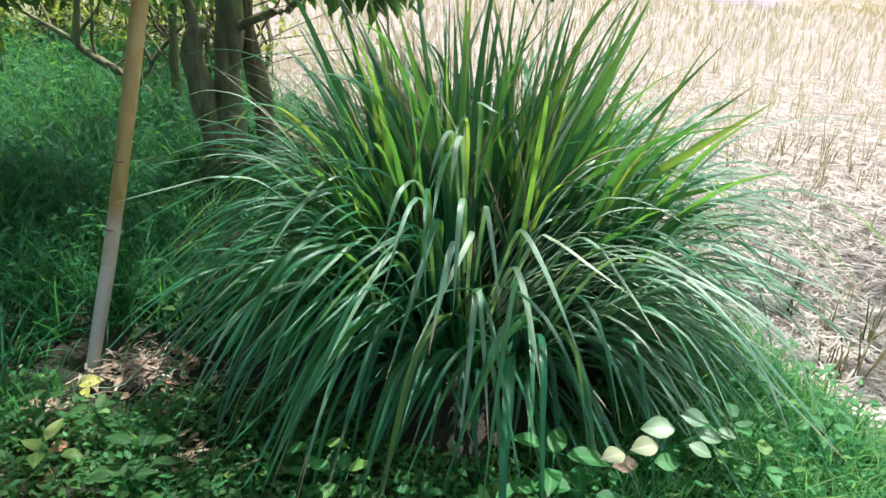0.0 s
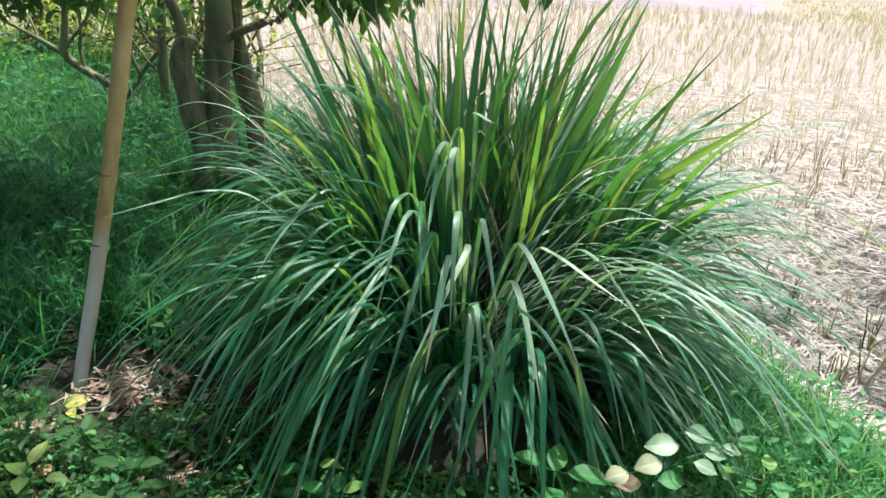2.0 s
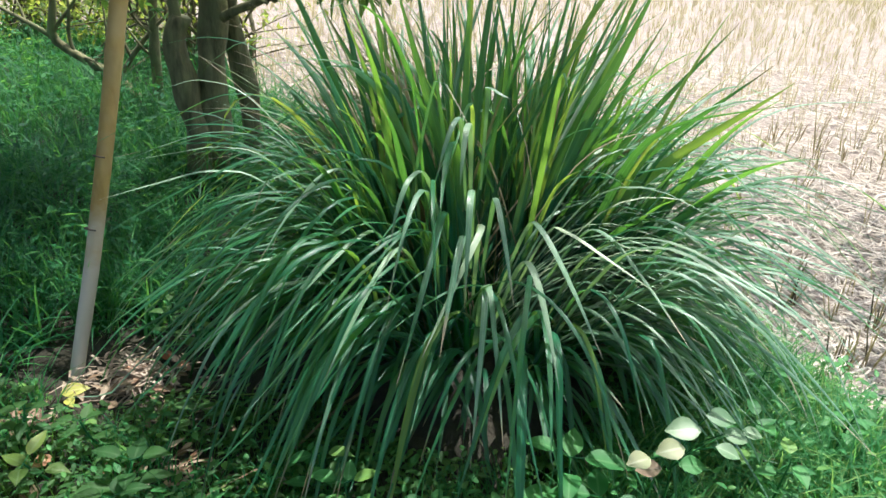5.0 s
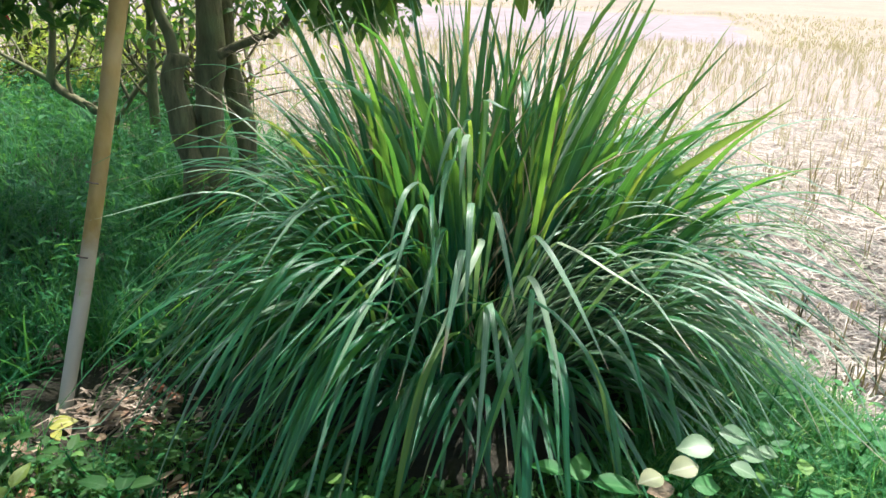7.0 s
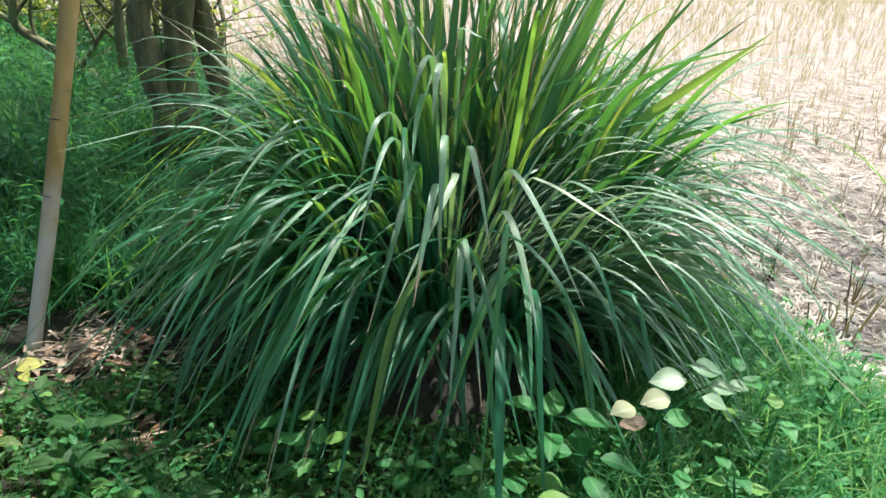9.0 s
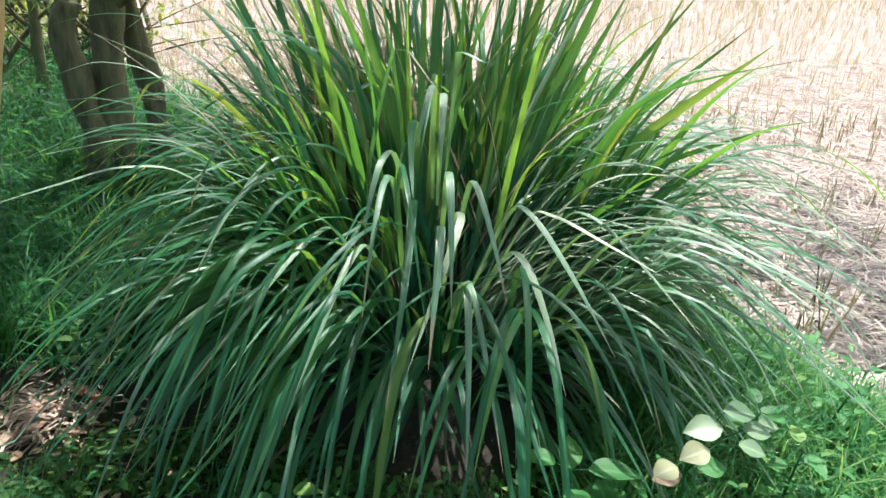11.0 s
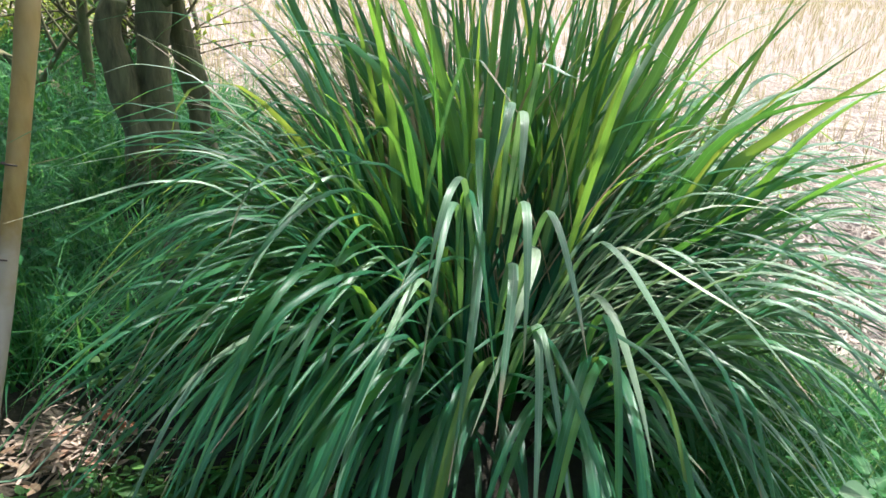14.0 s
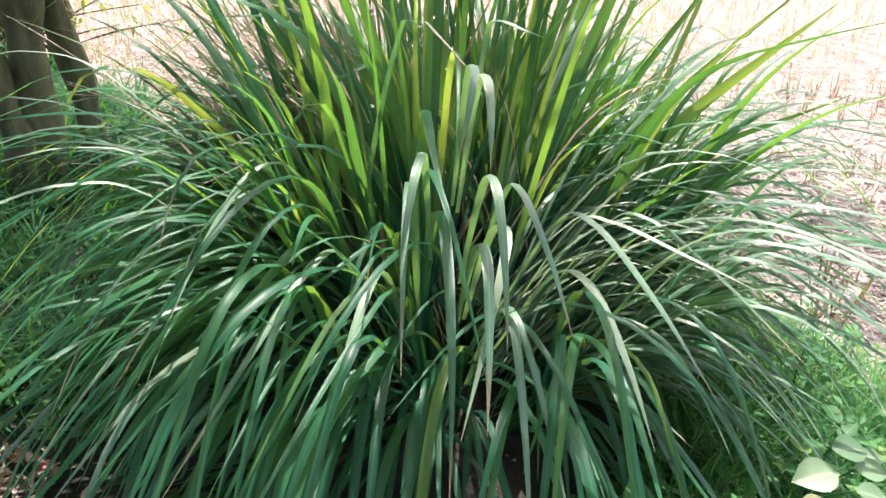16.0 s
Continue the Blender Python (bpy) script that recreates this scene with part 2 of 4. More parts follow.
M_GARDEN = soil_material("garden_soil", ((0.014, 0.016, 0.01), (0.032, 0.031, 0.02), (0.065, 0.056, 0.037)), 14)
M_FIELD = soil_material("dry_field_soil", ((0.125, 0.103, 0.085), (0.235, 0.2, 0.165), (0.33, 0.29, 0.245)), 11, (0.38, 0.335, 0.275))
M_FARFIELD = soil_material("far_stubble_field", ((0.19, 0.16, 0.11), (0.235, 0.2, 0.145), (0.27, 0.237, 0.18)), 2.2)
M_BARE = soil_material("bare_pale_plot", ((0.17, 0.145, 0.14), (0.22, 0.19, 0.187), (0.265, 0.235, 0.233)), 2.0)


def plain_material(name, col, rough=0.7, vary=0.25, scale=8.0):
    m, nt, p, out = nodes_of(name)
    a = noise_node(nt, scale, 4.0)
    lo, hi = tuple(c * (1 - vary) for c in col), tuple(min(1, c * (1 + vary)) for c in col)
    nt.links.new(ramp(nt, a, [(0.3, lo), (0.7, hi)]), p.inputs["Base Color"])
    p.inputs["Roughness"].default_value = rough
    return m


M_RED = plain_material("red_petal", (0.6, 0.04, 0.03), 0.5)
M_TIE = plain_material("dark_node_ring", (0.05, 0.04, 0.03), 0.8)
# house colours hold the distance haze: roof, walls and openings all paled
M_ROOF = plain_material("haze_paled_roof", (0.66, 0.68, 0.74), 0.7)
M_PLASTER = plain_material("haze_paled_plaster", (0.84, 0.85, 0.88), 0.8)
M_PANE = plain_material("haze_paled_opening", (0.76, 0.78, 0.83), 0.5)

# ---- mesh builders ----


class Soup:
    """Gathers faces with texture coordinates for one mesh."""

    def __init__(self):
        self.v, self.f, self.uv = [], [], []

    def ribbon(self, pts, widths, side, fold=0.0, flat=False):
        """A blade along pts. side: unit vector across it; fold: how far its edges rise over its rib, as part of the width."""
        n, k = len(pts), len(self.v)
        for i, p in enumerate(pts):
            w = widths[i] * 0.5
            if flat:
                self.v += [p - side * w, p + side * w]
            else:
                d = (pts[min(i + 1, n - 1)] - pts[max(i - 1, 0)]).normalized()
                up = side.cross(d)
                self.v += [p - side * w + up * (fold * w * 2), p, p + side * w + up * (fold * w * 2)]
        for i in range(n - 1):
            a, b = i / (n - 1), (i + 1) / (n - 1)
            if flat:
                q = k + 2 * i
                self.f.append((q, q + 1, q + 3, q + 2))
                self.uv += [(0, a), (1, a), (1, b), (0, b)]
            else:
                q = k + 3 * i
                self.f += [(q, q + 1, q + 4, q + 3), (q + 1, q + 2, q + 5, q + 4)]
                self.uv += [(0, a), (0.5, a), (0.5, b), (0, b), (0.5, a), (1, a), (1, b), (0.5, b)]

    def oval(self, at, along, normal, length, width, curl=0.15, point=0.75, n=6):
        """A broad leaf: two rows of faces, folded on its rib, bent down to its tip."""
        side = along.cross(normal).normalized()
        pts, ws = [], []
        for i in range(n):
            s = i / (n - 1)
            pts.append(at + along * (length * s) - normal * (curl * length * s * s))
            ws.append(width * max(0.02, math.sin(math.pi * min(1, s ** point * 0.97 + 0.03))))
        self.ribbon(pts, ws, side, 0.12)

    def small(self, at, along, normal, length, width):
        """A leaf of two triangles folded on the rib, for crowns."""
        side = along.cross(normal).normalized() * (width * 0.5)
        k, mid = len(self.v), at + along * (length * 0.45)
        self.v += [at, mid + side + normal * width * 0.1, at + along * length - normal * length * 0.12, mid - side + normal * width * 0.1]
        self.f += [(k, k + 1, k + 2), (k, k + 2, k + 3)]
        self.uv += [(0.5, 0), (1, 0.45), (0.5, 1), (0.5, 0), (0.5, 1), (0, 0.45)]

    def tube(self, pts, radii, seg=10, wobble=0.0, caps=True):
        k, n = len(self.v), len(pts)
        ref = Vector((1, 0, 0))
        for i, p in enumerate(pts):
            d = (pts[min(i + 1, n - 1)] - pts[max(i - 1, 0)]).normalized()
            a = (ref - d * ref.dot(d)).normalized() if abs(d.x) < 0.95 else d.cross(Vector((0, 1, 0))).normalized()
            b = d.cross(a)
            for j in range(seg):
                t = 2 * math.pi * j / seg
                r = radii[i] * (1 + wobble * noise.noise(p * 5 + Vector((math.cos(t), math.sin(t), 0)) * 0.9))
                self.v.append(p + a * (math.cos(t) * r) + b * (math.sin(t) * r))
        for i in range(n - 1):
            for j in range(seg):
                j2 = (j + 1) % seg
                self.f.append((k + i * seg + j, k + i * seg + j2, k + (i + 1) * seg + j2, k + (i + 1) * seg + j))
                u, u2, a, b = j / seg, (j + 1) / seg, i / (n - 1), (i + 1) / (n - 1)
                self.uv += [(u, a), (u2, a), (u2, b), (u, b)]
        if caps:
            for base, order in ((k, range(seg - 1, -1, -1)), (k + (n - 1) * seg, range(seg))):
                self.f.append(tuple(base + j for j in order))
                self.uv += [(0.5, 0.5)] * seg

    def mesh(self, name, material, smooth=True):
        me = bpy.data.meshes.new(name)
        me.from_pydata([tuple(p) for p in self.v], [], self.f)
        layer = me.uv_layers.new(name="UVMap")
        layer.data.foreach_set("uv", np.array(self.uv, dtype=np.float32).ravel())
        me.materials.append(material)
        if smooth:
            me.polygons.foreach_set("use_smooth", [True] * len(me.polygons))
        me.update()
        return me


def part(name, soup, material, parent=None, label="", kind="", smooth=True):
    ob = new(name, soup.mesh(name, material, smooth))
    if parent is not None:
        ob.parent = parent
    return tagged(ob, label, kind=kind)


def thing(name, at, label, category, group="", kind=""):
    ob = new(name)
    ob.location = at
    ob.empty_display_size = 0.1
    return tagged(ob, label, category, group, kind)


rng = random.Random(7)


def uni(a, b):
    return rng.uniform(a, b)


def spin(az):
    return Vector((math.cos(az), math.sin(az), 0))


def smooth_path(points, n):
    """A curve through the given points (Catmull-Rom)."""
    pts = [Vector(p) for p in points]
    pts = [pts[0] * 2 - pts[1]] + pts + [pts[-1] * 2 - pts[-2]]
    out, spans = [], len(pts) - 3
    for i in range(n):
        s = i / (n - 1) * spans
        k = min(int(s), spans - 1)
        t = s - k
        a, b, c, d = pts[k : k + 4]
        out.append(0.5 * (2 * b + (c - a) * t + (2 * a - 5 * b + 4 * c - d) * t * t + (3 * b - a - 3 * c + d) * t ** 3))
    return out


# ---- ground: a garden bank beside a lower dry field ----
EDGE = [(3.2, -6.0), (2.0, 0.6), (1.5, 1.9), (1.2, 2.6), (0.5, 3.4), (-0.7, 4.7), (-2.2, 6.6), (-5.0, 8.2), (-30.0, 11.0), (-900.0, 60.0)]


def edge_distance(x, y):
    """Metres into the garden (plus) or out on the field (minus)."""
    best, sign = 1e9, 1
    for (ax, ay), (bx, by) in zip(EDGE, EDGE[1:]):
        dx, dy = bx - ax, by - ay
        t = max(0.0, min(1.0, ((x - ax) * dx + (y - ay) * dy) / (dx * dx + dy * dy)))
        px, py = x - ax - dx * t, y - ay - dy * t
        d = math.hypot(px, py)
        if d < best:
            best, sign = d, 1 if dx * py - dy * px > 0 else -1
    return best * sign


def ground_z(x, y):
    d = edge_distance(x, y)
    s = max(0.0, min(1.0, (d + 0.3) / 0.5))
    s = s * s * (3 - 2 * s)
    bumps = 0.03 * noise.noise(Vector((x * 1.3, y * 1.3, 0))) + 0.012 * noise.noise(Vector((x * 6, y * 6, 2)))
    mound = 0.07 * math.exp(-((x - 0.12) ** 2 + (y - 2.05) ** 2) / 0.35)
    return -0.22 + 0.27 * s + bumps * (0.5 + 0.5 * s) * (1 if abs(x) + abs(y) < 60 else 0) + mound


def steps(lo, hi, fine_lo, fine_hi, fine, grow):
    out, v, d = [], fine_lo, fine
    while v < fine_hi:
        out.append(v)
        v += fine
    v = fine_hi
    while v < hi:
        out.append(v)
        d *= grow
        v += d
    out.append(hi)
    v, d, low = fine_lo, fine, []
    while v > lo:
        d *= grow
        v -= d
        low.append(max(v, lo))
    return low[::-1] + out


xs = steps(-1500, 1500, -4.0, 4.5, 0.07, 1.25)
ys = steps(-400, 2500, -0.5, 7.0, 0.07, 1.22)
gs = Soup()
gs.v = [Vector((x, y, ground_z(x, y))) for y in ys for x in xs]
nx = len(xs)
kinds = []
for j in range(len(ys) - 1):
    for i in range(nx - 1):
        k = j * nx + i
        gs.f.append((k, k + 1, k + nx + 1, k + nx))
        cx, cy = (xs[i] + xs[i + 1]) / 2, (ys[j] + ys[j + 1]) / 2
        gs.uv += [(0, 0), (1, 0), (1, 1), (0, 1)]
        kinds.append(0 if edge_distance(cx, cy) > -0.05 + 0.12 * noise.noise(Vector((cx * 3, cy * 3, 5))) else (2 if cy > 19 else 1))
ground = new("ground", gs.mesh("ground", M_GARDEN))
ground.data.materials.append(M_FIELD)
ground.data.materials.append(M_FARFIELD)
ground.data.polygons.foreach_set("material_index", kinds)
tagged(ground, "dark garden bank sloping to a pale dry harvested field", "ground", kind="structure")

# bare plot far out in the field
bp = Soup()
k = 0
cols, rows_ = 60, 12
for j in range(rows_ + 1):
    for i in range(cols + 1):
        u, v = i / cols, j / rows_
        x = -24 + 31.5 * u + 3 * v + (2.0 * noise.noise(Vector((v * 4, 0, 1))) + 0.6 * noise.noise(Vector((v * 15, 0, 1)))) * u
        y = 17.5 + 13 * v + (2.2 * noise.noise(Vector((u * 6, 0, 3))) + 1.0 * noise.noise(Vector((u * 25, 0, 3)))) * (1 - v)
        bp.v.append(Vector((x, y, -0.217 + 0.025 * max(0.0, min(1.0, v * 6, (1 - v) * 6, (1 - u) * 12)))))
for j in range(rows_):
    for i in range(cols):
        q = j * (cols + 1) + i
        bp.f.append((q, q + 1, q + cols + 2, q + cols + 1))
        bp.uv += [(0, 0), (1, 0), (1, 1), (0, 1)]
part("ground_plot", bp, M_BARE, None, "bare pale dry plot out in the field", "structure")

# ---- the lemongrass clump ----
CLUMP = Vector((0.12, 2.05, 0.0))
CLUMP.z = ground_z(CLUMP.x, CLUMP.y) - 0.01
clump = thing("lemongrass_clump", CLUMP, "large lush lemongrass clump with long arching green leaves", "grass clump")


def leaf_curve(base, az, length, lean, bend, knee, n=15, sway=0.0, soft=0.62):
    """A leaf that leaves its base at lean degrees off the upright and turns by bend degrees more, round the part knee of its length."""
    pts, p = [base], base.copy()
    step = length / (n - 1)
    for i in range(1, n):
        s = (i - 0.5) / (n - 1)
        t = max(0.0, min(1.0, (s - knee + soft * 0.5) / soft))
        a = radians(lean + bend * (0.25 * s + 0.75 * t * t * (3 - 2 * t)))
        h = spin(az + sway * s)
        p = p + (h * math.sin(a) + Vector((0, 0, math.cos(a)))) * step
        pts.append(p)
    return pts


def blade_widths(n, w):
    return [w * (0.55 + 0.45 * min(1, (i / (n - 1)) / 0.3)) * (1 if i / (n - 1) < 0.5 else max(0.05, 1 - ((i / (n - 1) - 0.5) / 0.5) ** 1.7)) for i in range(n)]


tillers = []
for _ in range(96):
    ta, tr = uni(0, 2 * math.pi), math.sqrt(uni(0, 1))
    foot = Vector((math.cos(ta) * 0.27 * tr + 0.03, math.sin(ta) * 0.2 * tr + 0.05, 0.0))
    tlean = 4 + 30 * tr ** 1.3 + uni(-4, 5)
    high = uni(0.24, 0.42)
    top = foot + (spin(ta) * math.sin(radians(tlean)) + Vector((0, 0, math.cos(radians(tlean))))) * high
    tillers.append((ta, tr, tlean, foot, top))


def clump_leaf(kind):
    """One leaf: its curve, widths, the direction across it and the way it leans."""
    while True:
        ta, tr, tlean, foot, top = tillers[rng.randrange(len(tillers))]
        if kind == "upright" and (tr > 0.72 or foot.y < -0.02):
            continue
        if kind in ("skirt", "low") and tr < 0.5:
            continue
        if kind == "fountain" and foot.y < 0.06 and tr < 0.6:
            continue
        break
    az = ta + rng.gauss(0, 0.42 if tr > 0.45 or kind == "fountain" else 1.0)
    front, right = max(0.0, -math.sin(az)), max(0.0, math.cos(az))
    base = foot.lerp(top, uni(0.55, 1.0))
    kink = rng.random() < 0.12
    soft = uni(0.12, 0.22) if kink else uni(0.4, 0.75)
    if kind == "upright":
        # leaves of one tiller stand together and part towards their tips
        lean = max(0.0, tlean * 0.8 + rng.gauss(2, 6))
        bend = uni(8, 42) if rng.random() < 0.4 else uni(50, 140)
        pts = leaf_curve(base, az, uni(0.6, 1.04) * (1.06 - 0.2 * tr), lean, bend + 1.3 * max(0, lean - 15), uni(0.6, 0.88), 17, uni(-0.5, 0.5), soft * 0.8)
        w = uni(0.009, 0.016) if rng.random() < 0.62 else uni(0.017, 0.026)
    elif kind == "fountain":
        pts = leaf_curve(base, az, uni(0.72, 1.1) - 0.12 * front, uni(18, 48) - 12 * front, uni(80, 118) + 18 * front - 14 * right, uni(0.4, 0.62), 18, uni(-0.35, 0.35), soft)
        w = uni(0.009, 0.019)
    elif kind == "skirt":
        base = foot.lerp(top, uni(0.35, 0.95 - 0.25 * front))
        pts = leaf_curve(base, az, uni(0.66, 1.06) - 0.1 * front - 0.13 * right, uni(30, 60) - 12 * front, uni(86, 118) + 14 * front - 12 * right, uni(0.3, 0.48), 18, uni(-0.35, 0.35), soft)
        w = uni(0.01, 0.021)
    elif kind == "branch":
        # short young leaves at the top of the stalks
        pts = leaf_curve(top + Vector((0, 0, uni(-0.05, 0.12))), az, uni(0.3, 0.65), uni(5, 50), uni(40, 120), uni(0.4, 0.75), 13, uni(-0.5, 0.5), soft)
        w = uni(0.006, 0.014)
    else:
        base = foot.lerp(top, uni(0.1, 0.5))
        pts = leaf_curve(base, az, uni(0.4, 0.72) - 0.12 * front, uni(40, 68) - 12 * front, uni(70, 105), uni(0.25, 0.45), 13, uni(-0.3, 0.3))
        w = uni(0.009, 0.018)
    pts = [Vector((p.x, p.y, max(p.z, 0.012 + 0.02 * tr))) for p in pts]
    side = spin(az + math.pi / 2 + (uni(-0.45, 0.45) if kind != "upright" else uni(-1.3, 1.3)))
    return pts, blade_widths(len(pts), w), side, az


leaves = []
for kind, count in (("upright", 400), ("fountain", 560), ("skirt", 560), ("low", 230), ("branch", 130)):
    for _ in range(count):
        leaf = clump_leaf(kind)
        # a gap in the front, where the heart shows dark
        if math.sin(leaf[3]) < -0.72 and -0.3 < math.cos(leaf[3]) < 0.62 and rng.random() < {"fountain": 0.85, "branch": 1.0, "skirt": 0.58}.get(kind, 0.0):
            continue
        leaves.append((kind, *leaf))


def nearness(leaf):
    tip = leaf[1][len(leaf[1]) * 2 // 3]
    return tip.y - 0.25 * abs(tip.x)


leaves.sort(key=nearness)
wisps = Soup()
for _ in range(240):
    az = uni(1.65, 2.65)
    b = Vector((uni(-0.22, 0.02), uni(0.02, 0.2), uni(0.05, 0.3)))
    pts = leaf_curve(b, az, uni(0.75, 1.2), uni(22, 50), uni(20, 75), uni(0.5, 0.8), 13, uni(-0.4, 0.4), uni(0.3, 0.7))
    wisps.ribbon(pts, blade_widths(13, uni(0.005, 0.01)), spin(az + 1.57), 0.14)
# thin leaves on the right, in the colour that carries the sheen
silver = Soup()
for _ in range(230):
    az = uni(-0.6, 0.6)
    b = Vector((uni(0.05, 0.22), uni(-0.14, 0.14), uni(0.02, 0.3)))
    pts = leaf_curve(b, az, uni(0.5, 0.82), uni(22, 50), uni(50, 100), uni(0.4, 0.65), 14, uni(-0.4, 0.4), uni(0.3, 0.7))
    silver.ribbon([Vector((p.x, p.y, max(p.z, 0.02))) for p in pts], blade_widths(14, uni(0.006, 0.013)), spin(az + 1.57 + uni(-0.5, 0.5)), 0.14)
part("silvery_foliage", silver, M_SHEENPALE, clump, "thin arching leaves coloured with silvery sky sheen", "stuff")
for _ in range(50):
    az = uni(-0.4, 3.5)
    b = Vector((uni(-0.15, 0.22), uni(0.0, 0.2), uni(0.2, 0.4)))
    pts = leaf_curve(b, az, uni(0.6, 0.95), uni(3, 36), uni(10, 90), uni(0.55, 0.85), 13, uni(-0.5, 0.5), uni(0.2, 0.6))
    wisps.ribbon(pts, blade_widths(13, uni(0.005, 0.01)), spin(az + 1.57 + uni(-0.8, 0.8)), 0.14)
part("wispy_leaves", wisps, M_WISP, clump, "thin brownish dry-edged leaves", "stuff")
rest, pale_rest = Soup(), Soup()
for n_leaf, (kind, pts, ws, side, az) in enumerate(leaves):
    # sheen-coloured leaves gather on the right, in place of stronger light there
    sheened = rng.random() < (0.45 if math.cos(az) > 0.5 and kind != "upright" else 0.03 if math.sin(az) < -0.7 else 0.06)
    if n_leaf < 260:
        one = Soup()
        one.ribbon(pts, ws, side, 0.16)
        part("leaf", one, M_SHEENLEAF if sheened else M_LEMON, clump)
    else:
        (pale_rest if sheened else rest).ribbon(pts, ws, side, 0.16)
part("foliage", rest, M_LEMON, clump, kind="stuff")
part("pale_foliage", pale_rest, M_SHEENLEAF, clump, kind="stuff")


def named_leaf(crest, tip, width):
    """One of the leaves that stand out: it parts from a stalk inside the clump, rises to a crest and falls to its tip."""
    c, t = Vector(crest) - CLUMP, Vector(tip) - CLUMP
    b = Vector((c.x * 0.5, c.y * 0.4, max(0.12, c.z - 0.3)))
    out = Vector((t.x - b.x, t.y - b.y, 0)).normalized()
    n = 20
    if t.z < c.z:
        pts = smooth_path([b, b.lerp(c, 0.62) + Vector((0, 0, 0.07)), c, c.lerp(t, 0.42) + out * 0.025, t], n)
    else:
        pts = smooth_path([b, c, t], n)
    one = Soup()
    one.ribbon(pts, blade_widths(n, width * 0.68), Vector((-out.y, out.x, 0)), 0.14)
    part("leaf", one, M_SHEENPALE, clump, "grey-green leaf with pale sky sheen painted in")


named_leaf((0.082, 1.610, 0.838), (0.082, 1.500, 0.634), 0.021)
named_leaf((0.143, 1.680, 0.799), (0.185, 1.520, 0.632), 0.019)
named_leaf((0.225, 1.580, 0.690), (0.282, 1.420, 0.505), 0.023)
named_leaf((0.107, 1.620, 0.755), (0.002, 1.420, 0.563), 0.022)
named_leaf((0.067, 1.580, 0.743), (0.037, 1.420, 0.567), 0.023)
named_leaf((0.131, 1.630, 0.596), (0.115, 1.400, 0.303), 0.022)
named_leaf((0.142, 1.640, 0.596), (0.183, 1.420, 0.342), 0.019)
named_leaf((0.066, 1.630, 0.980), (0.058, 1.560, 0.880), 0.019)
named_leaf((0.041, 1.600, 0.999), (0.013, 1.540, 0.911), 0.017)
named_leaf((-0.039, 1.540, 0.899), (-0.070, 1.480, 0.785), 0.017)
named_leaf((0.237, 1.620, 0.769), (0.359, 1.420, 0.585), 0.021)
named_leaf((0.305, 1.700, 0.732), (0.470, 1.520, 0.686), 0.019)
named_leaf((0.412, 1.780, 0.697), (0.560, 1.500, 0.565), 0.020)
named_leaf((0.641, 2.100, 0.889), (0.918, 2.100, 1.020), 0.016)
named_leaf((0.546, 2.000, 0.884), (0.759, 2.000, 1.001), 0.030)
named_leaf((0.392, 2.150, 0.952), (0.541, 2.180, 1.241), 0.030)
named_leaf((0.358, 2.200, 0.888), (0.492, 2.250, 1.202), 0.022)
named_leaf((-0.554, 2.000, 0.786), (-0.774, 1.930, 0.758), 0.013)
named_leaf((-0.552, 1.900, 0.757), (-0.778, 1.750, 0.722), 0.020)
named_leaf((-0.661, 2.200, 0.909), (-0.835, 2.200, 0.852), 0.010)
named_leaf((-0.164, 1.720, 0.684), (-0.367, 1.420, 0.526), 0.023)
named_leaf((-0.244, 1.780, 0.815), (-0.364, 1.600, 0.667), 0.020)
named_leaf((0.108, 1.750, 1.034), (0.170, 1.720, 1.014), 0.016)
named_leaf((-0.087, 1.660, 0.670), (-0.205, 1.400, 0.469), 0.022)
named_leaf((0.604, 1.950, 0.665), (0.792, 1.750, 0.554), 0.018)
named_leaf((-0.412, 1.750, 0.589), (-0.569, 1.600, 0.451), 0.018)
named_leaf((-0.377, 1.900, 0.637), (-0.646, 1.700, 0.514), 0.017)

# broad stiff leaves that lean out over the field
for tip, bow, width in (((0.541, 2.15, 1.26), 0.02, 0.03), ((0.50, 2.2, 1.2), 0.03, 0.024), ((0.567, 2.15, 1.146), 0.02, 0.024), ((0.857, 2.0, 1.027), 0.05, 0.03), ((0.822, 2.05, 1.06), 0.06, 0.022),
                        ((0.772, 2.2, 1.141), 0.05, 0.018), ((0.9, 1.95, 0.86), 0.08, 0.018), ((0.35, 2.2, 1.18), 0.02, 0.026), ((-0.3, 2.1, 1.12), 0.03, 0.024), ((-0.12, 2.0, 1.22), 0.02, 0.024)):
    t = Vector(tip) - CLUMP
    b = Vector((0.05 + t.x * 0.12, 0.02, 0.25))
    mid = b.lerp(t, 0.5) + Vector((-0.2 * bow, 0, bow))
    one = Soup()
    one.ribbon(smooth_path([b, mid, t], 16), blade_widths(16, width), Vector(((b - t).z, uni(-0.25, 0.25), (t - b).x)).normalized(), 0.14)
    part("leaf", one, M_LEMON, clump, "broad stiff leaf")

# stalks at the heart of the clump
for ta, tr, tlean, foot, top in tillers:
    st = Soup()
    st.tube([foot, foot.lerp(top, 0.5), top], [0.012, 0.0095, 0.006], 6)
    part("stalk", st, M_GRASS, clump)
for _ in range(12):
    az = uni(0, 2 * math.pi)
    pts = leaf_curve(Vector((math.cos(az) * 0.16, math.sin(az) * 0.14, 0.03)), az, uni(0.4, 0.8), uni(45, 75), uni(60, 100), 0.3, 11)
    pts = [Vector((p.x, p.y, max(p.z, 0.01))) for p in pts]
    one = Soup()
    one.ribbon(pts, blade_widths(11, uni(0.008, 0.014)), spin(az + 1.4), 0.1)
    part("dry_leaf", one, M_DRYLEAF, clump, "dry straw-brown leaf")

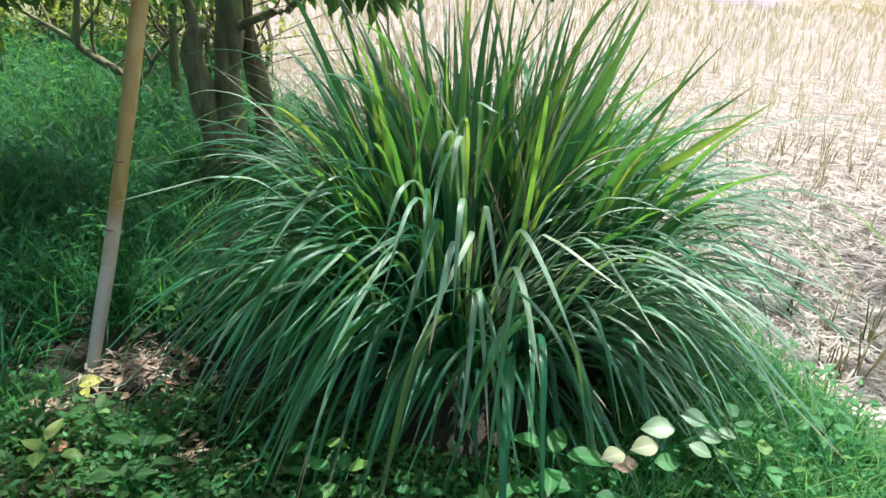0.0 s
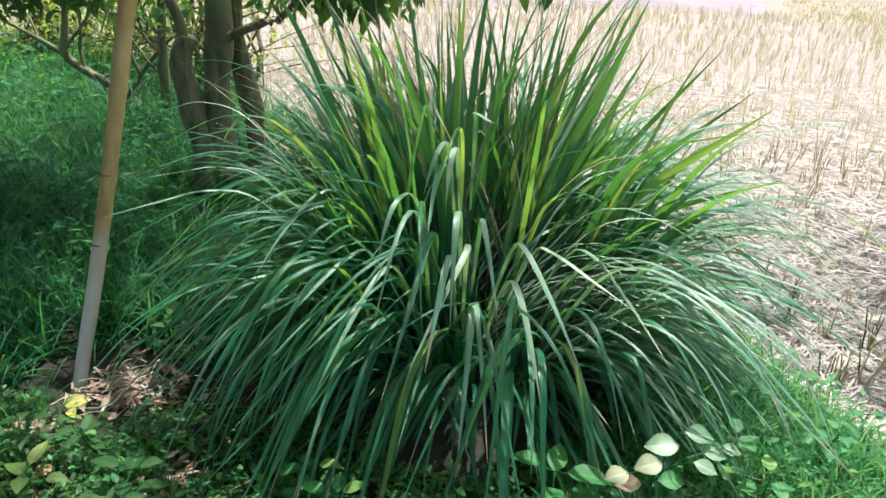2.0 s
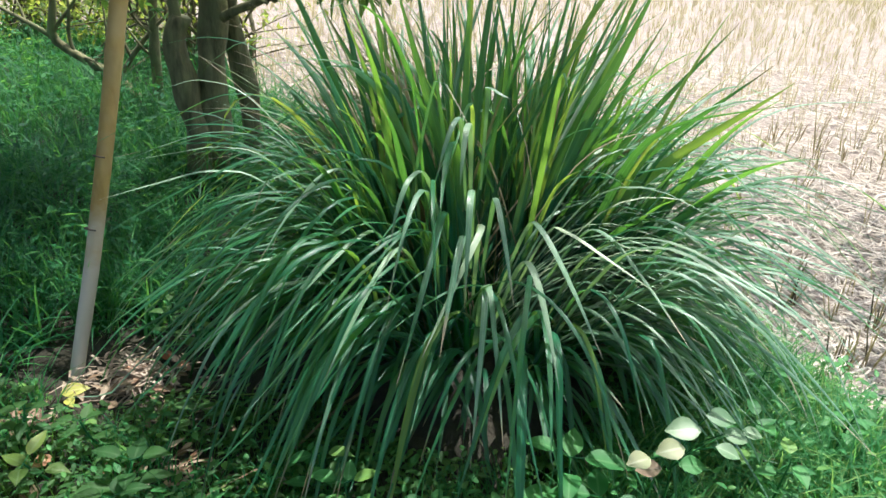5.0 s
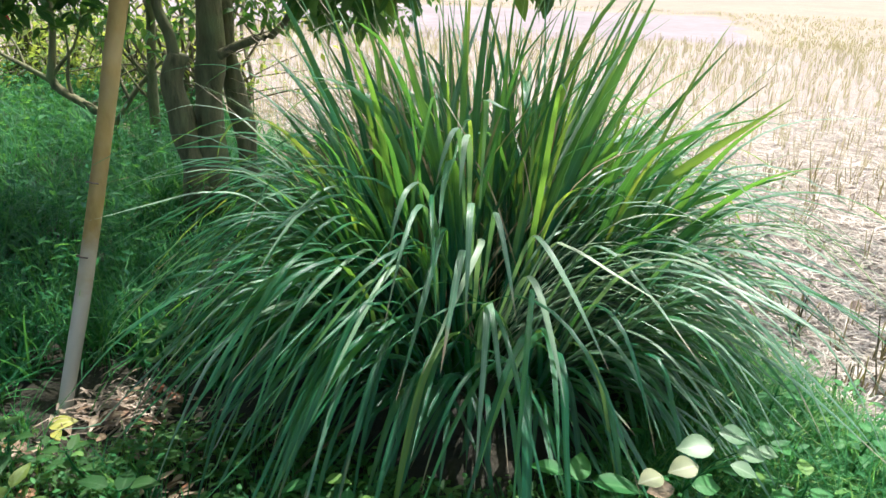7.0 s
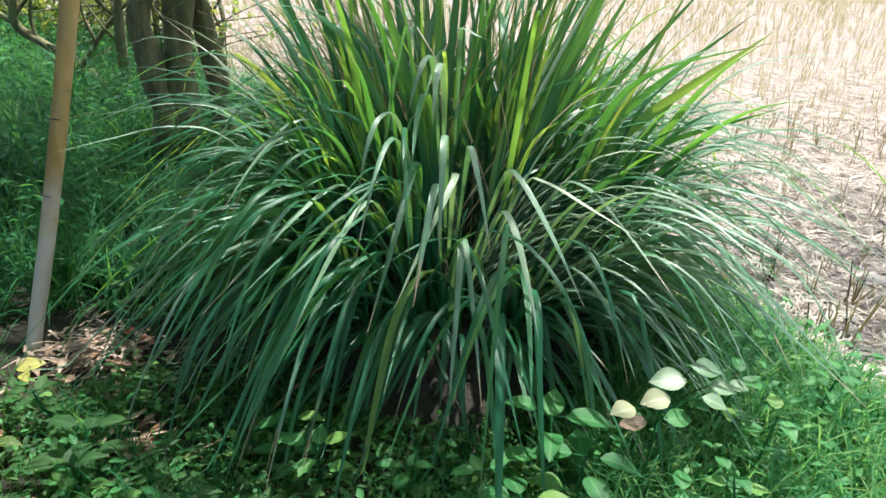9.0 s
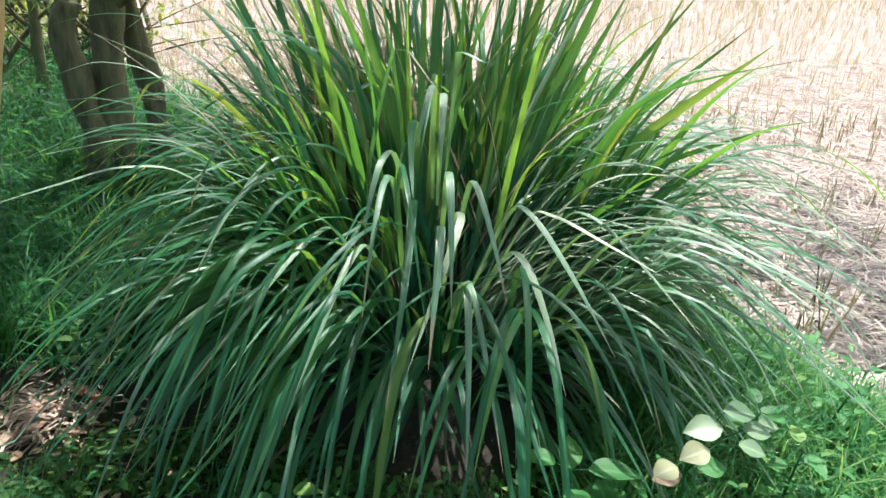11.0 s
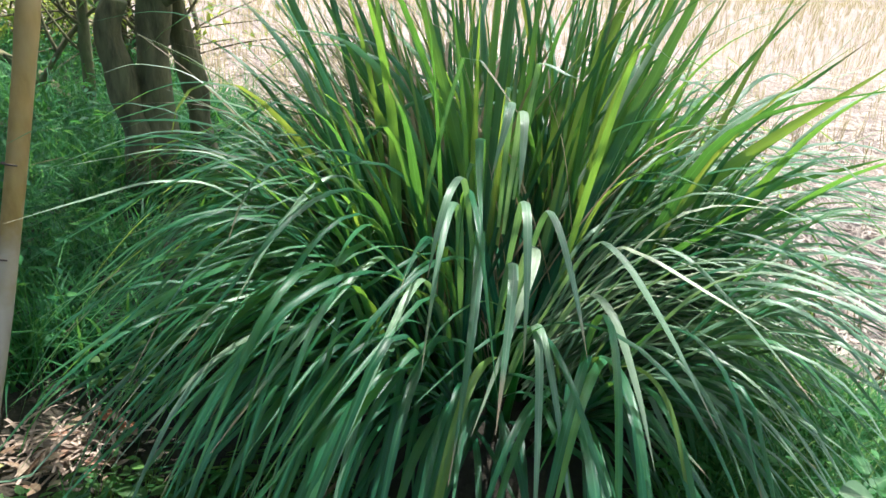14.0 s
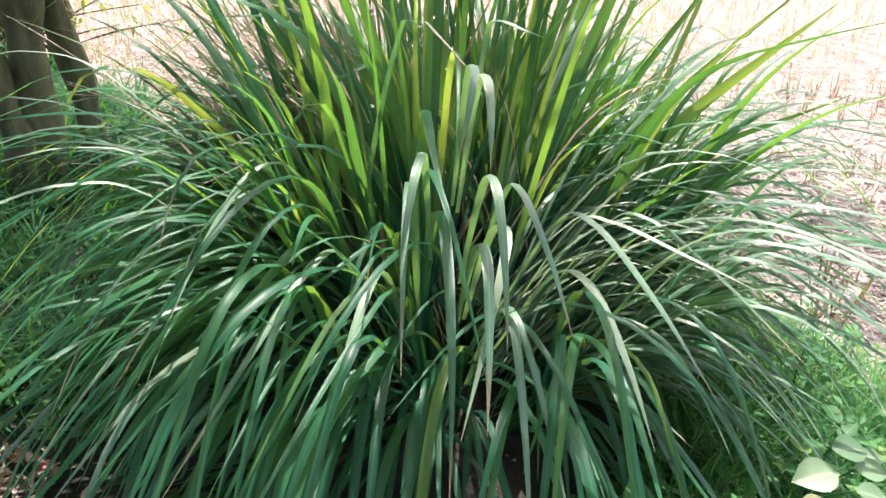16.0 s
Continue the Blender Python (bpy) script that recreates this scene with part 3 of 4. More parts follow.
# ---- bamboo pole ----
POLE_A = Vector((-1.05, 1.95, ground_z(-1.05, 1.95) - 0.03))
pole = thing("bamboo_pole", POLE_A, "weathered tan bamboo pole leaning in the grass", "pole")
POLE_B = Vector((-0.865, 2.42, 1.45))
pd = (POLE_B - POLE_A)
ps = Soup()
ppts, prad = [], []
for i in range(41):
    s = i / 40 * 1.55
    near = min(abs((s * 6.1) % 1.0), 1 - abs((s * 6.1) % 1.0))
    ppts.append(pd * s + Vector((0.008 * math.sin(s * 5), 0, 0)))
    prad.append((0.02 + 0.006 * min(s, 1)) * (1 + 0.1 * max(0, 1 - near * 14)))
ps.tube(ppts, prad, 14, 0.08)
part("cane", ps, M_BAMBOO, pole)
for s in (0.32, 0.46):
    ring = Soup()
    d = pd.normalized()
    ring.tube([pd * s - d * 0.002, pd * s + d * 0.002], [0.0258, 0.0258], 14)
    part("node_ring", ring, M_TIE, pole, "dark ring at a cane node")

# ---- the tree beside the clump ----
TREE = Vector((-1.2, 3.68, ground_z(-1.2, 3.68) - 0.05))
tree = thing("tree", TREE, "small tree with several grey-brown trunks and a wide dark crown", "tree")


def limb(name, points, r0, r1, parent, seg=12, n=16, material=None, wobble=0.25, label=""):
    s = Soup()
    pts = [p - parent.location for p in smooth_path(points, n)]
    s.tube(pts, [r0 + (r1 - r0) * (i / (n - 1)) ** 0.8 for i in range(n)], seg, wobble)
    return part(name, s, material or M_BARK, parent, label)


limb("trunk", [TREE + Vector((0.04, 0, 0)), (-1.15, 3.67, 0.45), (-1.11, 3.65, 0.9), (-1.07, 3.65, 1.4), (-1.03, 3.65, 2.4), (-0.8, 3.6, 3.4)], 0.082, 0.042, tree, 20, 44, None, 0.4)
limb("trunk", [(-1.0, 3.85, TREE.z), (-1.03, 3.83, 0.5), (-1.08, 3.8, 1.0), (-0.98, 3.8, 1.8), (-0.4, 3.9, 3.2)], 0.06, 0.035, tree, 16, 36, None, 0.4)
limb("trunk", [(-1.2, 3.62, TREE.z), (-1.215, 3.6, 0.28), (-1.235, 3.59, 0.5), (-1.27, 3.57, 0.72), (-1.23, 3.57, 0.87)], 0.064, 0.05, tree, 14, 20, None, 0.5)
limb("limb", [(-1.25, 3.57, 0.84), (-1.27, 3.58, 0.95), (-1.31, 3.58, 1.08), (-1.32, 3.58, 1.3), (-1.6, 3.7, 1.9), (-2.0, 3.8, 2.6)], 0.03, 0.015, tree)
limb("limb", [(-1.1, 3.67, 0.84), (-0.99, 3.57, 0.9), (-0.85, 3.52, 0.96), (-0.72, 3.48, 1.03), (-0.3, 3.3, 1.6), (0.3, 3.2, 2.1)], 0.025, 0.01, tree)
limb("limb", [(-1.05, 3.65, 2.2), (-0.5, 3.0, 3.0), (0.4, 2.2, 3.7)], 0.05, 0.02, tree)
limb("limb", [(-1.05, 3.65, 2.3), (-1.9, 3.2, 3.0), (-2.6, 2.4, 3.5)], 0.05, 0.02, tree)
limb("limb", [(-0.8, 3.6, 3.2), (0.8, 4.0, 3.7), (2.6, 4.6, 3.9)], 0.05, 0.02, tree)
limb("limb", [(-0.3, 3.3, 1.7), (-0.35, 3.15, 1.5), (-0.38, 3.1, 1.3)], 0.008, 0.004, tree, 6, 8)
limb("limb", [(0.3, 3.2, 2.1), (0.32, 3.15, 1.6), (0.28, 3.1, 1.35)], 0.008, 0.004, tree, 6, 8)


def rand_dir(down=0.0):
    while True:
        v = Vector((uni(-1, 1), uni(-1, 1), uni(-1, 1)))
        if 0.05 < v.length < 1:
            v.normalize()
            v.z -= down
            return v.normalized()


# openings set in the unseen crown so sun strikes chosen leaves and litter
GAPS = [(0.54, 2.5, 0.36), (0.46, 2.3, 0.3), (0.18, 2.42, 0.17), (0.12, 2.64, 0.36), (-0.76, 2.2, 0.25), (-0.62, 1.75, 0.13), (-0.35, 1.75, 0.12), (0.45, 1.66, 0.13)]
GAPS += [(0.1, 1.64, 0.08), (-0.12, 1.66, 0.13), (-0.3, 1.85, 0.14), (-0.5, 2.0, 0.15), (0.66, 1.95, 0.16), (-0.6, 1.84, 0.15), (-0.4, 1.66, 0.12), (-0.62, 2.1, 0.14)]
GAPS += [(uni(-1.2, -0.3), uni(2.0, 2.9), uni(0.05, 0.13)) for _ in range(14)]
GAPS += [(uni(-0.9, 0.0), uni(1.5, 2.0), uni(0.05, 0.11)) for _ in range(10)]


def open_sky(p):
    """Whether a spot of the crown is an opening put there to let sun down."""
    h = p - _d * ((p.z - 0.9) / _d.z)
    if (0.56 if h.y < 2.1 else 0.66) < h.x < 2.0 and h.y < 2.8:
        return True
    if h.x < -1.3 and h.y > 3.4 + 0.5 * noise.noise(Vector((h.x * 1.6, h.y * 1.6, 4))):
        return True
    return any((h.x - gx) ** 2 + (h.y - gy) ** 2 < gr * gr for gx, gy, gr in GAPS)


def crown_leaves(soup, centre, radii, count, length, origin, down=0.35, full=False, dense=False):
    for _ in range(count):
        v = rand_dir() * uni(0.35, 1) ** 0.5
        at = Vector(centre) + Vector((v.x * radii[0], v.y * radii[1], v.z * radii[2])) - origin
        if not dense and at.z + origin.z > (1.2 if at.x + origin.x < -1.5 else 2.3) and open_sky(at + origin):
            continue
        d = rand_dir(down)
        n = (Vector((uni(-0.8, 0.8), uni(-0.8, 0.8), 1))).normalized()
        n = (n - d * n.dot(d)).normalized()
        l = length * uni(0.65, 1.2)
        if full:
            soup.oval(at, d, n, l, l * uni(0.34, 0.46), uni(0.05, 0.3), 0.8, 5)
        else:
            soup.small(at, d, n, l, l * uni(0.36, 0.5))


crown = Soup()
CROWN = Vector((-0.1, 3.4, 4.1))
for n_cl in range(175):
    a, r = uni(0, 2 * math.pi), 3.4 * math.sqrt(uni(0, 1))
    c = CROWN + Vector((math.cos(a) * r * 1.25, math.sin(a) * r * 0.72, uni(-0.7, 0.9) - 0.06 * r * r))
    # clusters added out of view to shade the near field
    if n_cl > 160:
        c = Vector((3.1 + uni(-1.5, 1.2), 4.9 + uni(-1.0, 1.0), uni(3.4, 4.2)))
    crown_leaves(crown, c, (0.5, 0.5, 0.32), 95 if n_cl < 161 else 45, 0.13, TREE)
# unseen clusters added over and behind the camera to cut sky light
for _ in range(34):
    c = Vector((uni(0.2, 1.4), uni(-2.6, 1.2), uni(2.9, 4.0)))
    crown_leaves(crown, c, (0.55, 0.55, 0.35), 95, 0.13, TREE, 0.35, False, True)
for _ in range(70):
    c = Vector((uni(-3.4, 1.2), uni(-2.6, 1.0), uni(3.0, 4.2)))
    crown_leaves(crown, c, (0.55, 0.55, 0.35), 95, 0.13, TREE)
# unseen clusters added to darken the grass on the left
for _ in range(12):
    c = Vector((uni(-2.1, -1.0), uni(2.3, 3.3), uni(2.6, 3.1)))
    crown_leaves(crown, c, (0.4, 0.4, 0.25), 95, 0.13, TREE, 0.35, False, True)
# further unseen clusters, added to keep light off the left boughs
for _ in range(46):
    c = Vector((uni(-4.8, -1.6), uni(-1.0, 3.0), uni(2.5, 3.4)))
    crown_leaves(crown, c, (0.55, 0.55, 0.3), 95, 0.13, TREE)
part("crown", crown, M_TREELEAF, tree, "dense dark green crown, widened out of view for shade", "stuff")
# hanging leaves look lit because they use the lighter mid-tone leaf
hang = Soup()
crown_leaves(hang, (-0.4, 3.15, 1.34), (0.3, 0.2, 0.28), 420, 0.12, TREE, 0.9, True)
crown_leaves(hang, (0.3, 3.15, 1.42), (0.28, 0.2, 0.22), 260, 0.12, TREE, 0.9, True)
crown_leaves(hang, (-0.05, 3.25, 1.62), (0.75, 0.3, 0.3), 420, 0.12, TREE, 0.7, True)
part("hanging_leaves", hang, M_MIDLEAF, tree, "dark drooping leaves on a low branch", "stuff")
dark = Soup()
for c, r, n in (((-1.85, 3.25, 1.56), (0.6, 0.45, 0.42), 2600), ((-2.3, 3.3, 1.46), (0.6, 0.45, 0.38), 3800), ((-2.85, 3.3, 1.45), (0.7, 0.45, 0.4), 4200), ((-2.1, 3.45, 1.7), (0.8, 0.4, 0.45), 4200), ((-1.68, 3.3, 1.5), (0.33, 0.3, 0.32), 1300), ((-2.0, 3.6, 1.35), (0.7, 0.25, 0.24), 1500), ((-1.65, 4.5, 1.65), (0.5, 0.5, 0.5), 700)):
    crown_leaves(dark, c, r, n, 0.095, TREE, 0.5, True, True)
# two more boughs above the view, added only to shade the left grass
for c, r, n in (((-2.7, 3.0, 2.5), (1.5, 1.3, 0.4), 4200), ((-2.2, 1.2, 2.6), (1.2, 0.8, 0.35), 1800)):
    crown_leaves(dark, c, r, n, 0.115, TREE, 0.5)
part("low_bough", dark, M_TREELEAF, tree, "dark leafy boughs hanging low, some added unseen for shade", "stuff")
fl = Soup()
for k in range(5):
    d = (spin(k * 1.257) * 0.5 + Vector((0, 0, -1))).normalized()
    n = (spin(k * 1.257) - d * spin(k * 1.257).dot(d)).normalized()
    fl.oval(Vector((-2.1, 3.74, 1.0)) - TREE, d, n, 0.05, 0.02, 0.1, 0.75, 5)
part("flower", fl, M_RED, tree, "small red hanging flower")
limb("limb", [(-1.05, 3.65, 2.1), (-1.8, 3.0, 2.4), (-2.4, 1.5, 2.6)], 0.04, 0.012, tree)
limb("limb", [(-1.6, 3.7, 1.9), (-2.0, 3.4, 1.75), (-2.5, 3.3, 1.6), (-3.1, 3.3, 1.5)], 0.03, 0.01, tree)
limb("twig", [(-2.0, 3.4, 1.75), (-2.06, 3.6, 1.45), (-2.09, 3.73, 1.2), (-2.1, 3.74, 1.0)], 0.008, 0.002, tree, 6, 10)
# lit leaves below the dark boughs, their light painted by the lighter leaf
mid = Soup()
for c, r, n in (((-1.85, 3.45, 1.1), (0.45, 0.3, 0.16), 240), ((-2.4, 3.5, 1.05), (0.55, 0.3, 0.15), 300), ((-1.75, 4.5, 1.05), (0.4, 0.35, 0.35), 260)):
    crown_leaves(mid, c, r, n, 0.085, TREE, 0.4, True)
part("low_foliage", mid, M_MIDLEAF, tree, "green leaves at the boughs' ends, light put into their colour", "stuff")
limb("twig", [(-2.0, 3.2, 1.55), (-1.75, 2.7, 1.35), (-1.56, 2.45, 1.18), (-1.47, 2.4, 1.06)], 0.009, 0.003, tree, 6, 10)
for k, (lx, ly, lz) in enumerate(((-1.5, 2.42, 1.08), (-1.47, 2.4, 1.06), (-1.45, 2.38, 1.05), (-1.51, 2.43, 1.1), (-1.48, 2.36, 1.0), (-1.54, 2.45, 1.12), (-1.52, 2.4, 1.02), (-1.47, 2.42, 0.98))):
    one = Soup()
    d = Vector((uni(-0.45, 0.4), uni(-0.3, 0.3), -1)).normalized()
    n = Vector((uni(-0.5, 0.5), -1, 0.1)).normalized()
    n = (n - d * n.dot(d)).normalized()
    one.oval(Vector((lx, ly, lz)) - TREE, d, n, uni(0.11, 0.16), uni(0.045, 0.06), uni(0.0, 0.2), 0.8, 7)
    part("leaf", one, M_TREELEAF, tree, "large dark hanging leaf")
lowl = Soup()
for c, r, n in (((-0.8, 3.9, 1.2), (0.35, 0.3, 0.25), 480), ((-0.45, 4.0, 1.15), (0.4, 0.3, 0.2), 320)):
    crown_leaves(lowl, c, r, n, 0.07, TREE, 0.3, True)
part("low_leaves", lowl, M_MIDLEAF, tree, "fresh green leaves on low twigs", "stuff")

# ---- shrubs behind the grass ----


def shrub(at, stems, height, spread, leaf_count, leaf_len, label, leaf_from=0.9, material=None):
    at = Vector((at[0], at[1], ground_z(at[0], at[1]) - 0.03))
    root = thing("shrub", at, label, "shrub", "shrubs under the trees")
    ends = []
    for i in range(stems):
        a = 2 * math.pi * i / stems + uni(-0.4, 0.4)
        o = spin(a) * uni(0.02, 0.18)
        top = Vector((math.cos(a) * spread * uni(0.3, 1), math.sin(a) * spread * uni(0.3, 1), height * uni(0.75, 1.1)))
        mid = o * 0.5 + top * 0.45 + Vector((uni(-0.15, 0.15), uni(-0.15, 0.15), uni(0, 0.1)))
        kn = Vector((uni(-0.12, 0.12), uni(-0.12, 0.12), 0))
        pts = smooth_path([o, o * 0.7 + top * 0.22 - kn, mid, o * 0.2 + top * 0.72 + kn, top], 12)
        s = Soup()
        r0 = uni(0.008, 0.024)
        s.tube(pts, [r0 + (0.006 - r0) * k / 11 for k in range(12)], 7, 0.2)
        part("stem", s, M_TWIG, root)
        ends.append(pts)
        for _ in range(4):
            k = rng.randint(1, 9)
            q = pts[k]
            b = rand_dir(-0.3) * uni(0.3, 0.9)
            s = Soup()
            s.tube(smooth_path([q, q + b * 0.5 + Vector((0, 0, 0.03)), q + b], 7), [0.009 - 0.0009 * t for t in range(7)], 5)
            part("twig", s, M_TWIG, root)
            ends.append(smooth_path([q, q + b * 0.5 + Vector((0, 0, 0.03)), q + b], 12))
    lv = Soup()
    for _ in range(leaf_count):
        pts = ends[rng.randrange(len(ends))]
        q = pts[rng.randint(5, 11)] + rand_dir() * uni(0.02, 0.38)
        if q.z < leaf_from and rng.random() < 0.97:
            continue
        d = rand_dir(0.3)
        n = Vector((uni(-0.6, 0.6), uni(-0.6, 0.6), 1)).normalized()
        n = (n - d * n.dot(d)).normalized()
        l = leaf_len * uni(0.6, 1.2)
        lv.small(q, d, n, l, l * uni(0.35, 0.5))
    part("leaves", lv, material or M_TREELEAF, root, kind="stuff")
    return root


shrub((-3.9, 7.4), 10, 1.9, 1.2, 800, 0.1, "leafy shrub with bare slender stems, dark leaves above", 0.6)
shrub((-2.2, 6.0), 13, 1.8, 0.9, 900, 0.08, "leafy shrub with thin crossing stems beside the tree", 0.6, M_LIGHTLEAF)
shrub((-6.2, 7.2), 8, 2.3, 1.2, 4200, 0.12, "dense dark leafy shrub at the garden's edge", 0.85)
shrub((-1.8, 6.0), 9, 1.6, 0.8, 700, 0.08, "light green twiggy shrub behind the tree", 0.35, M_LIGHTLEAF)

shrub((-2.9, 6.9), 10, 0.6, 0.9, 2400, 0.08, "bright green low bush at the garden's sunny edge", 0.1, M_LIGHTLEAF)
shrub((-4.3, 7.2), 10, 0.6, 0.9, 3000, 0.08, "bright green low bush at the garden's sunny edge", 0.1, M_LIGHTLEAF)


def young_tree(at, points, branches, label):
    root = thing("young_tree", Vector((at[0], at[1], ground_z(at[0], at[1]) - 0.04)), label, "tree")
    limb("trunk", [root.location] + points, 0.036, 0.024, root, 12, 18, None, 0.35)
    for pts, r in branches:
        limb("limb", pts, r, r * 0.45, root, 8, 12, None, 0.3)
    return root


young_tree((-2.12, 5.1), [(-2.28, 5.15, 0.16), (-2.45, 5.2, 0.25), (-2.64, 5.2, 0.345), (-2.745, 5.2, 0.45), (-2.715, 5.2, 0.62), (-2.68, 5.2, 0.9), (-2.6, 5.0, 1.6)],
           [([(-2.74, 5.2, 0.44), (-2.914, 5.2, 0.534), (-3.04, 5.2, 0.6), (-3.35, 5.2, 0.75)], 0.02), ([(-2.735, 5.2, 0.48), (-2.667, 5.2, 0.56), (-2.544, 5.2, 0.707), (-2.4, 5.1, 1.0)], 0.016),
            ([(-2.62, 5.2, 0.34), (-2.64, 5.22, 0.48), (-2.6, 5.2, 0.66), (-2.62, 5.2, 1.0)], 0.016), ([(-2.5, 5.2, 0.27), (-2.4, 5.25, 0.42), (-2.42, 5.3, 0.8)], 0.012),
            ([(-2.914, 5.2, 0.534), (-2.98, 5.25, 0.66), (-3.1, 5.3, 0.8)], 0.01), ([(-2.55, 5.2, 0.31), (-2.42, 5.1, 0.3), (-2.28, 5.0, 0.2)], 0.012)],
           "young tree with a low leaning trunk in the grass")
young_tree((-1.9, 4.85), [(-1.91, 4.85, 0.3), (-1.88, 4.82, 0.6), (-1.84, 4.8, 1.1), (-1.8, 4.7, 1.6)],
           [([(-2.22, 4.9, 0.2), (-2.06, 4.85, 0.4), (-1.9, 4.82, 0.58), (-1.7, 4.8, 0.75)], 0.02), ([(-2.06, 4.85, 0.4), (-2.12, 4.85, 0.6), (-2.1, 4.8, 0.95)], 0.012),
            ([(-1.9, 4.84, 0.4), (-1.99, 4.8, 0.52), (-2.16, 4.8, 0.8)], 0.01), ([(-1.88, 4.82, 0.55), (-1.95, 4.7, 0.7), (-1.92, 4.6, 1.0)], 0.01)],
           "thin-stemmed young tree with crossing bare branches")

# ---- grass ----


def blade(soup, x, y, height, width, az, lean, bend, n=5):
    z = ground_z(x, y)
    p = Vector((x, y, z - 0.005))
    pts, step = [p], height / (n - 1)
    h = spin(az)
    for i in range(1, n):
        a = radians(lean + bend * (i - 0.5) / (n - 1))
        p = p + (h * math.sin(a) + Vector((0, 0, math.cos(a)))) * step
        pts.append(p)
    soup.ribbon(pts, [width * (1 - 0.92 * (i / (n - 1)) ** 1.5) for i in range(n)], spin(az + math.pi / 2), flat=True)


left_grass = Soup()
made = 0
while made < 2100:
    # a tuft: blades that part from one foot and fall over
    y = 1.75 + 6.2 * rng.random() ** 1.3
    x = uni(-1.2 - 0.9 * y, -0.35 - 0.12 * y) if rng.random() < 0.85 else uni(-2.0, 0.9)
    if edge_distance(x, y) < -0.05 or math.hypot(x - CLUMP.x, y - CLUMP.y) < 0.46 or (y < 2.1 and x > -0.75):
        continue
    if math.hypot(x + 0.9, y - 1.93) < 0.28 or (y < 3.3 and rng.random() < 0.3) or (y < 2.3 and rng.random() < 0.55):
        continue
    made += 1
    tall = (0.34 + 0.2 * noise.noise(Vector((x * 1.7, y * 1.7, 9)))) * uni(0.7, 1.25)
    wide = uni(0.006, 0.013) * (1 + 0.08 * max(0, y - 3))
    way = uni(0, 6.28)
    for _ in range(rng.randint(9, 16)):
        az = way + rng.gauss(0, 1.2)
        blade(left_grass, x + uni(-0.04, 0.04), y + uni(-0.04, 0.04), tall * uni(0.5, 1.2), wide * uni(0.7, 1.2), az, uni(4, 45), uni(40, 120), 6)
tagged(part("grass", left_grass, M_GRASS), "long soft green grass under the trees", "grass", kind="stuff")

cover = Soup()
for _ in range(7000):
    y = 2.2 + 4.6 * rng.random() ** 1.2
    x = uni(-1.0 - 0.75 * y, -0.6 - 0.15 * y)
    if edge_distance(x, y) < 0 or noise.noise(Vector((x * 2.2, y * 2.2, 31))) < -0.05:
        continue
    h = uni(0.1, 0.36)
    d = (spin(uni(0, 6.28)) + Vector((0, 0, uni(-0.3, 0.5)))).normalized()
    n = Vector((uni(-0.5, 0.5), uni(-0.5, 0.5), 1)).normalized()
    n = (n - d * n.dot(d)).normalized()
    l = uni(0.03, 0.065) * (1 + 0.08 * (y - 2))
    at = Vector((x, y, ground_z(x, y) + h))
    cover.small(at, d, n, l, l * uni(0.22, 0.4))
    cover.ribbon([Vector((at.x, at.y, at.z - h - 0.005)) - d * h * 0.3, at], [0.003, 0.002], spin(uni(0, 6.28)), flat=True)
tagged(part("ground_cover", cover, M_GRASS), "small-leaved green plants among the long grass", "plants", kind="stuff")

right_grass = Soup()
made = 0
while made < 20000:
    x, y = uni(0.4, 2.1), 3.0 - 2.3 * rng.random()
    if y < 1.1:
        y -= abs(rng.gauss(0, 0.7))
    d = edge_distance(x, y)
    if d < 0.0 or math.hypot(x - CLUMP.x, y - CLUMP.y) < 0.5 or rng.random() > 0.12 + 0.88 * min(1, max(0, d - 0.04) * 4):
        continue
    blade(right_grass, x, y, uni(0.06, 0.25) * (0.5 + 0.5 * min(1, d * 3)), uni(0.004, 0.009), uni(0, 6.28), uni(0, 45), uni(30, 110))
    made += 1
tagged(part("verge_grass", right_grass, M_VERGE), "short grass on the bank's edge, sunlight in its bright green", "grass", kind="stuff")

# ---- field: stubble and straw ----
stub = Soup()
for j in range(80):
    for i in range(130):
        x, y = -11 + i * 0.2 + uni(-0.06, 0.06), 2.0 + j * 0.2 + uni(-0.06, 0.06)
        if edge_distance(x, y) > -0.12 or abs(x - 0.5) > 1.6 + 0.75 * y:
            continue
        if rng.random() < (0.72 if y < 5.0 else 0.36):
            continue
        z = ground_z(x, y)
        tall = uni(0.1, 0.24) if y < 5 else uni(0.12, 0.3)
        for _ in range(rng.randint(3, 6)):
            h, a = tall * uni(0.5, 1.1), uni(0, 6.28)
            lean = rand_dir() * uni(0, 0.4)
            p = Vector((x + uni(-0.035, 0.035), y + uni(-0.035, 0.035), z - 0.01))
            q = p + Vector((lean.x * h, lean.y * h, h))
            w = uni(0.003, 0.0065) * (1 + 0.05 * max(0, y - 5))
            if y < 6:
                stub.tube([p, (p + q) / 2, q], [w * 0.6, w * 0.55, w * 0.45], 4, 0, False)
            else:
                stub.ribbon([p, q], [w, w * 0.8], spin(a * 0.1), flat=True)
for _ in range(2600):
    y = 18 + 16 * rng.random() ** 1.4
    x = uni(-0.1 * y, 0.8 * y)
    if (x + 24 - 3 * (y - 17.5) / 13) / 31.5 < 1 and y < 30.5:
        continue
    for _ in range(3):
        p = Vector((x + uni(-0.1, 0.1), y + uni(-0.1, 0.1), -0.23))
        stub.ribbon([p, p + Vector((uni(-0.05, 0.05), 0, uni(0.06, 0.14)))], [0.014, 0.01], Vector((1, 0, 0)), flat=True)
tagged(part("rice_stubble", stub, M_STUBBLE), "rows of cut dry rice stubble in the field", "stubble", kind="stuff")
straw = Soup()
made = 0
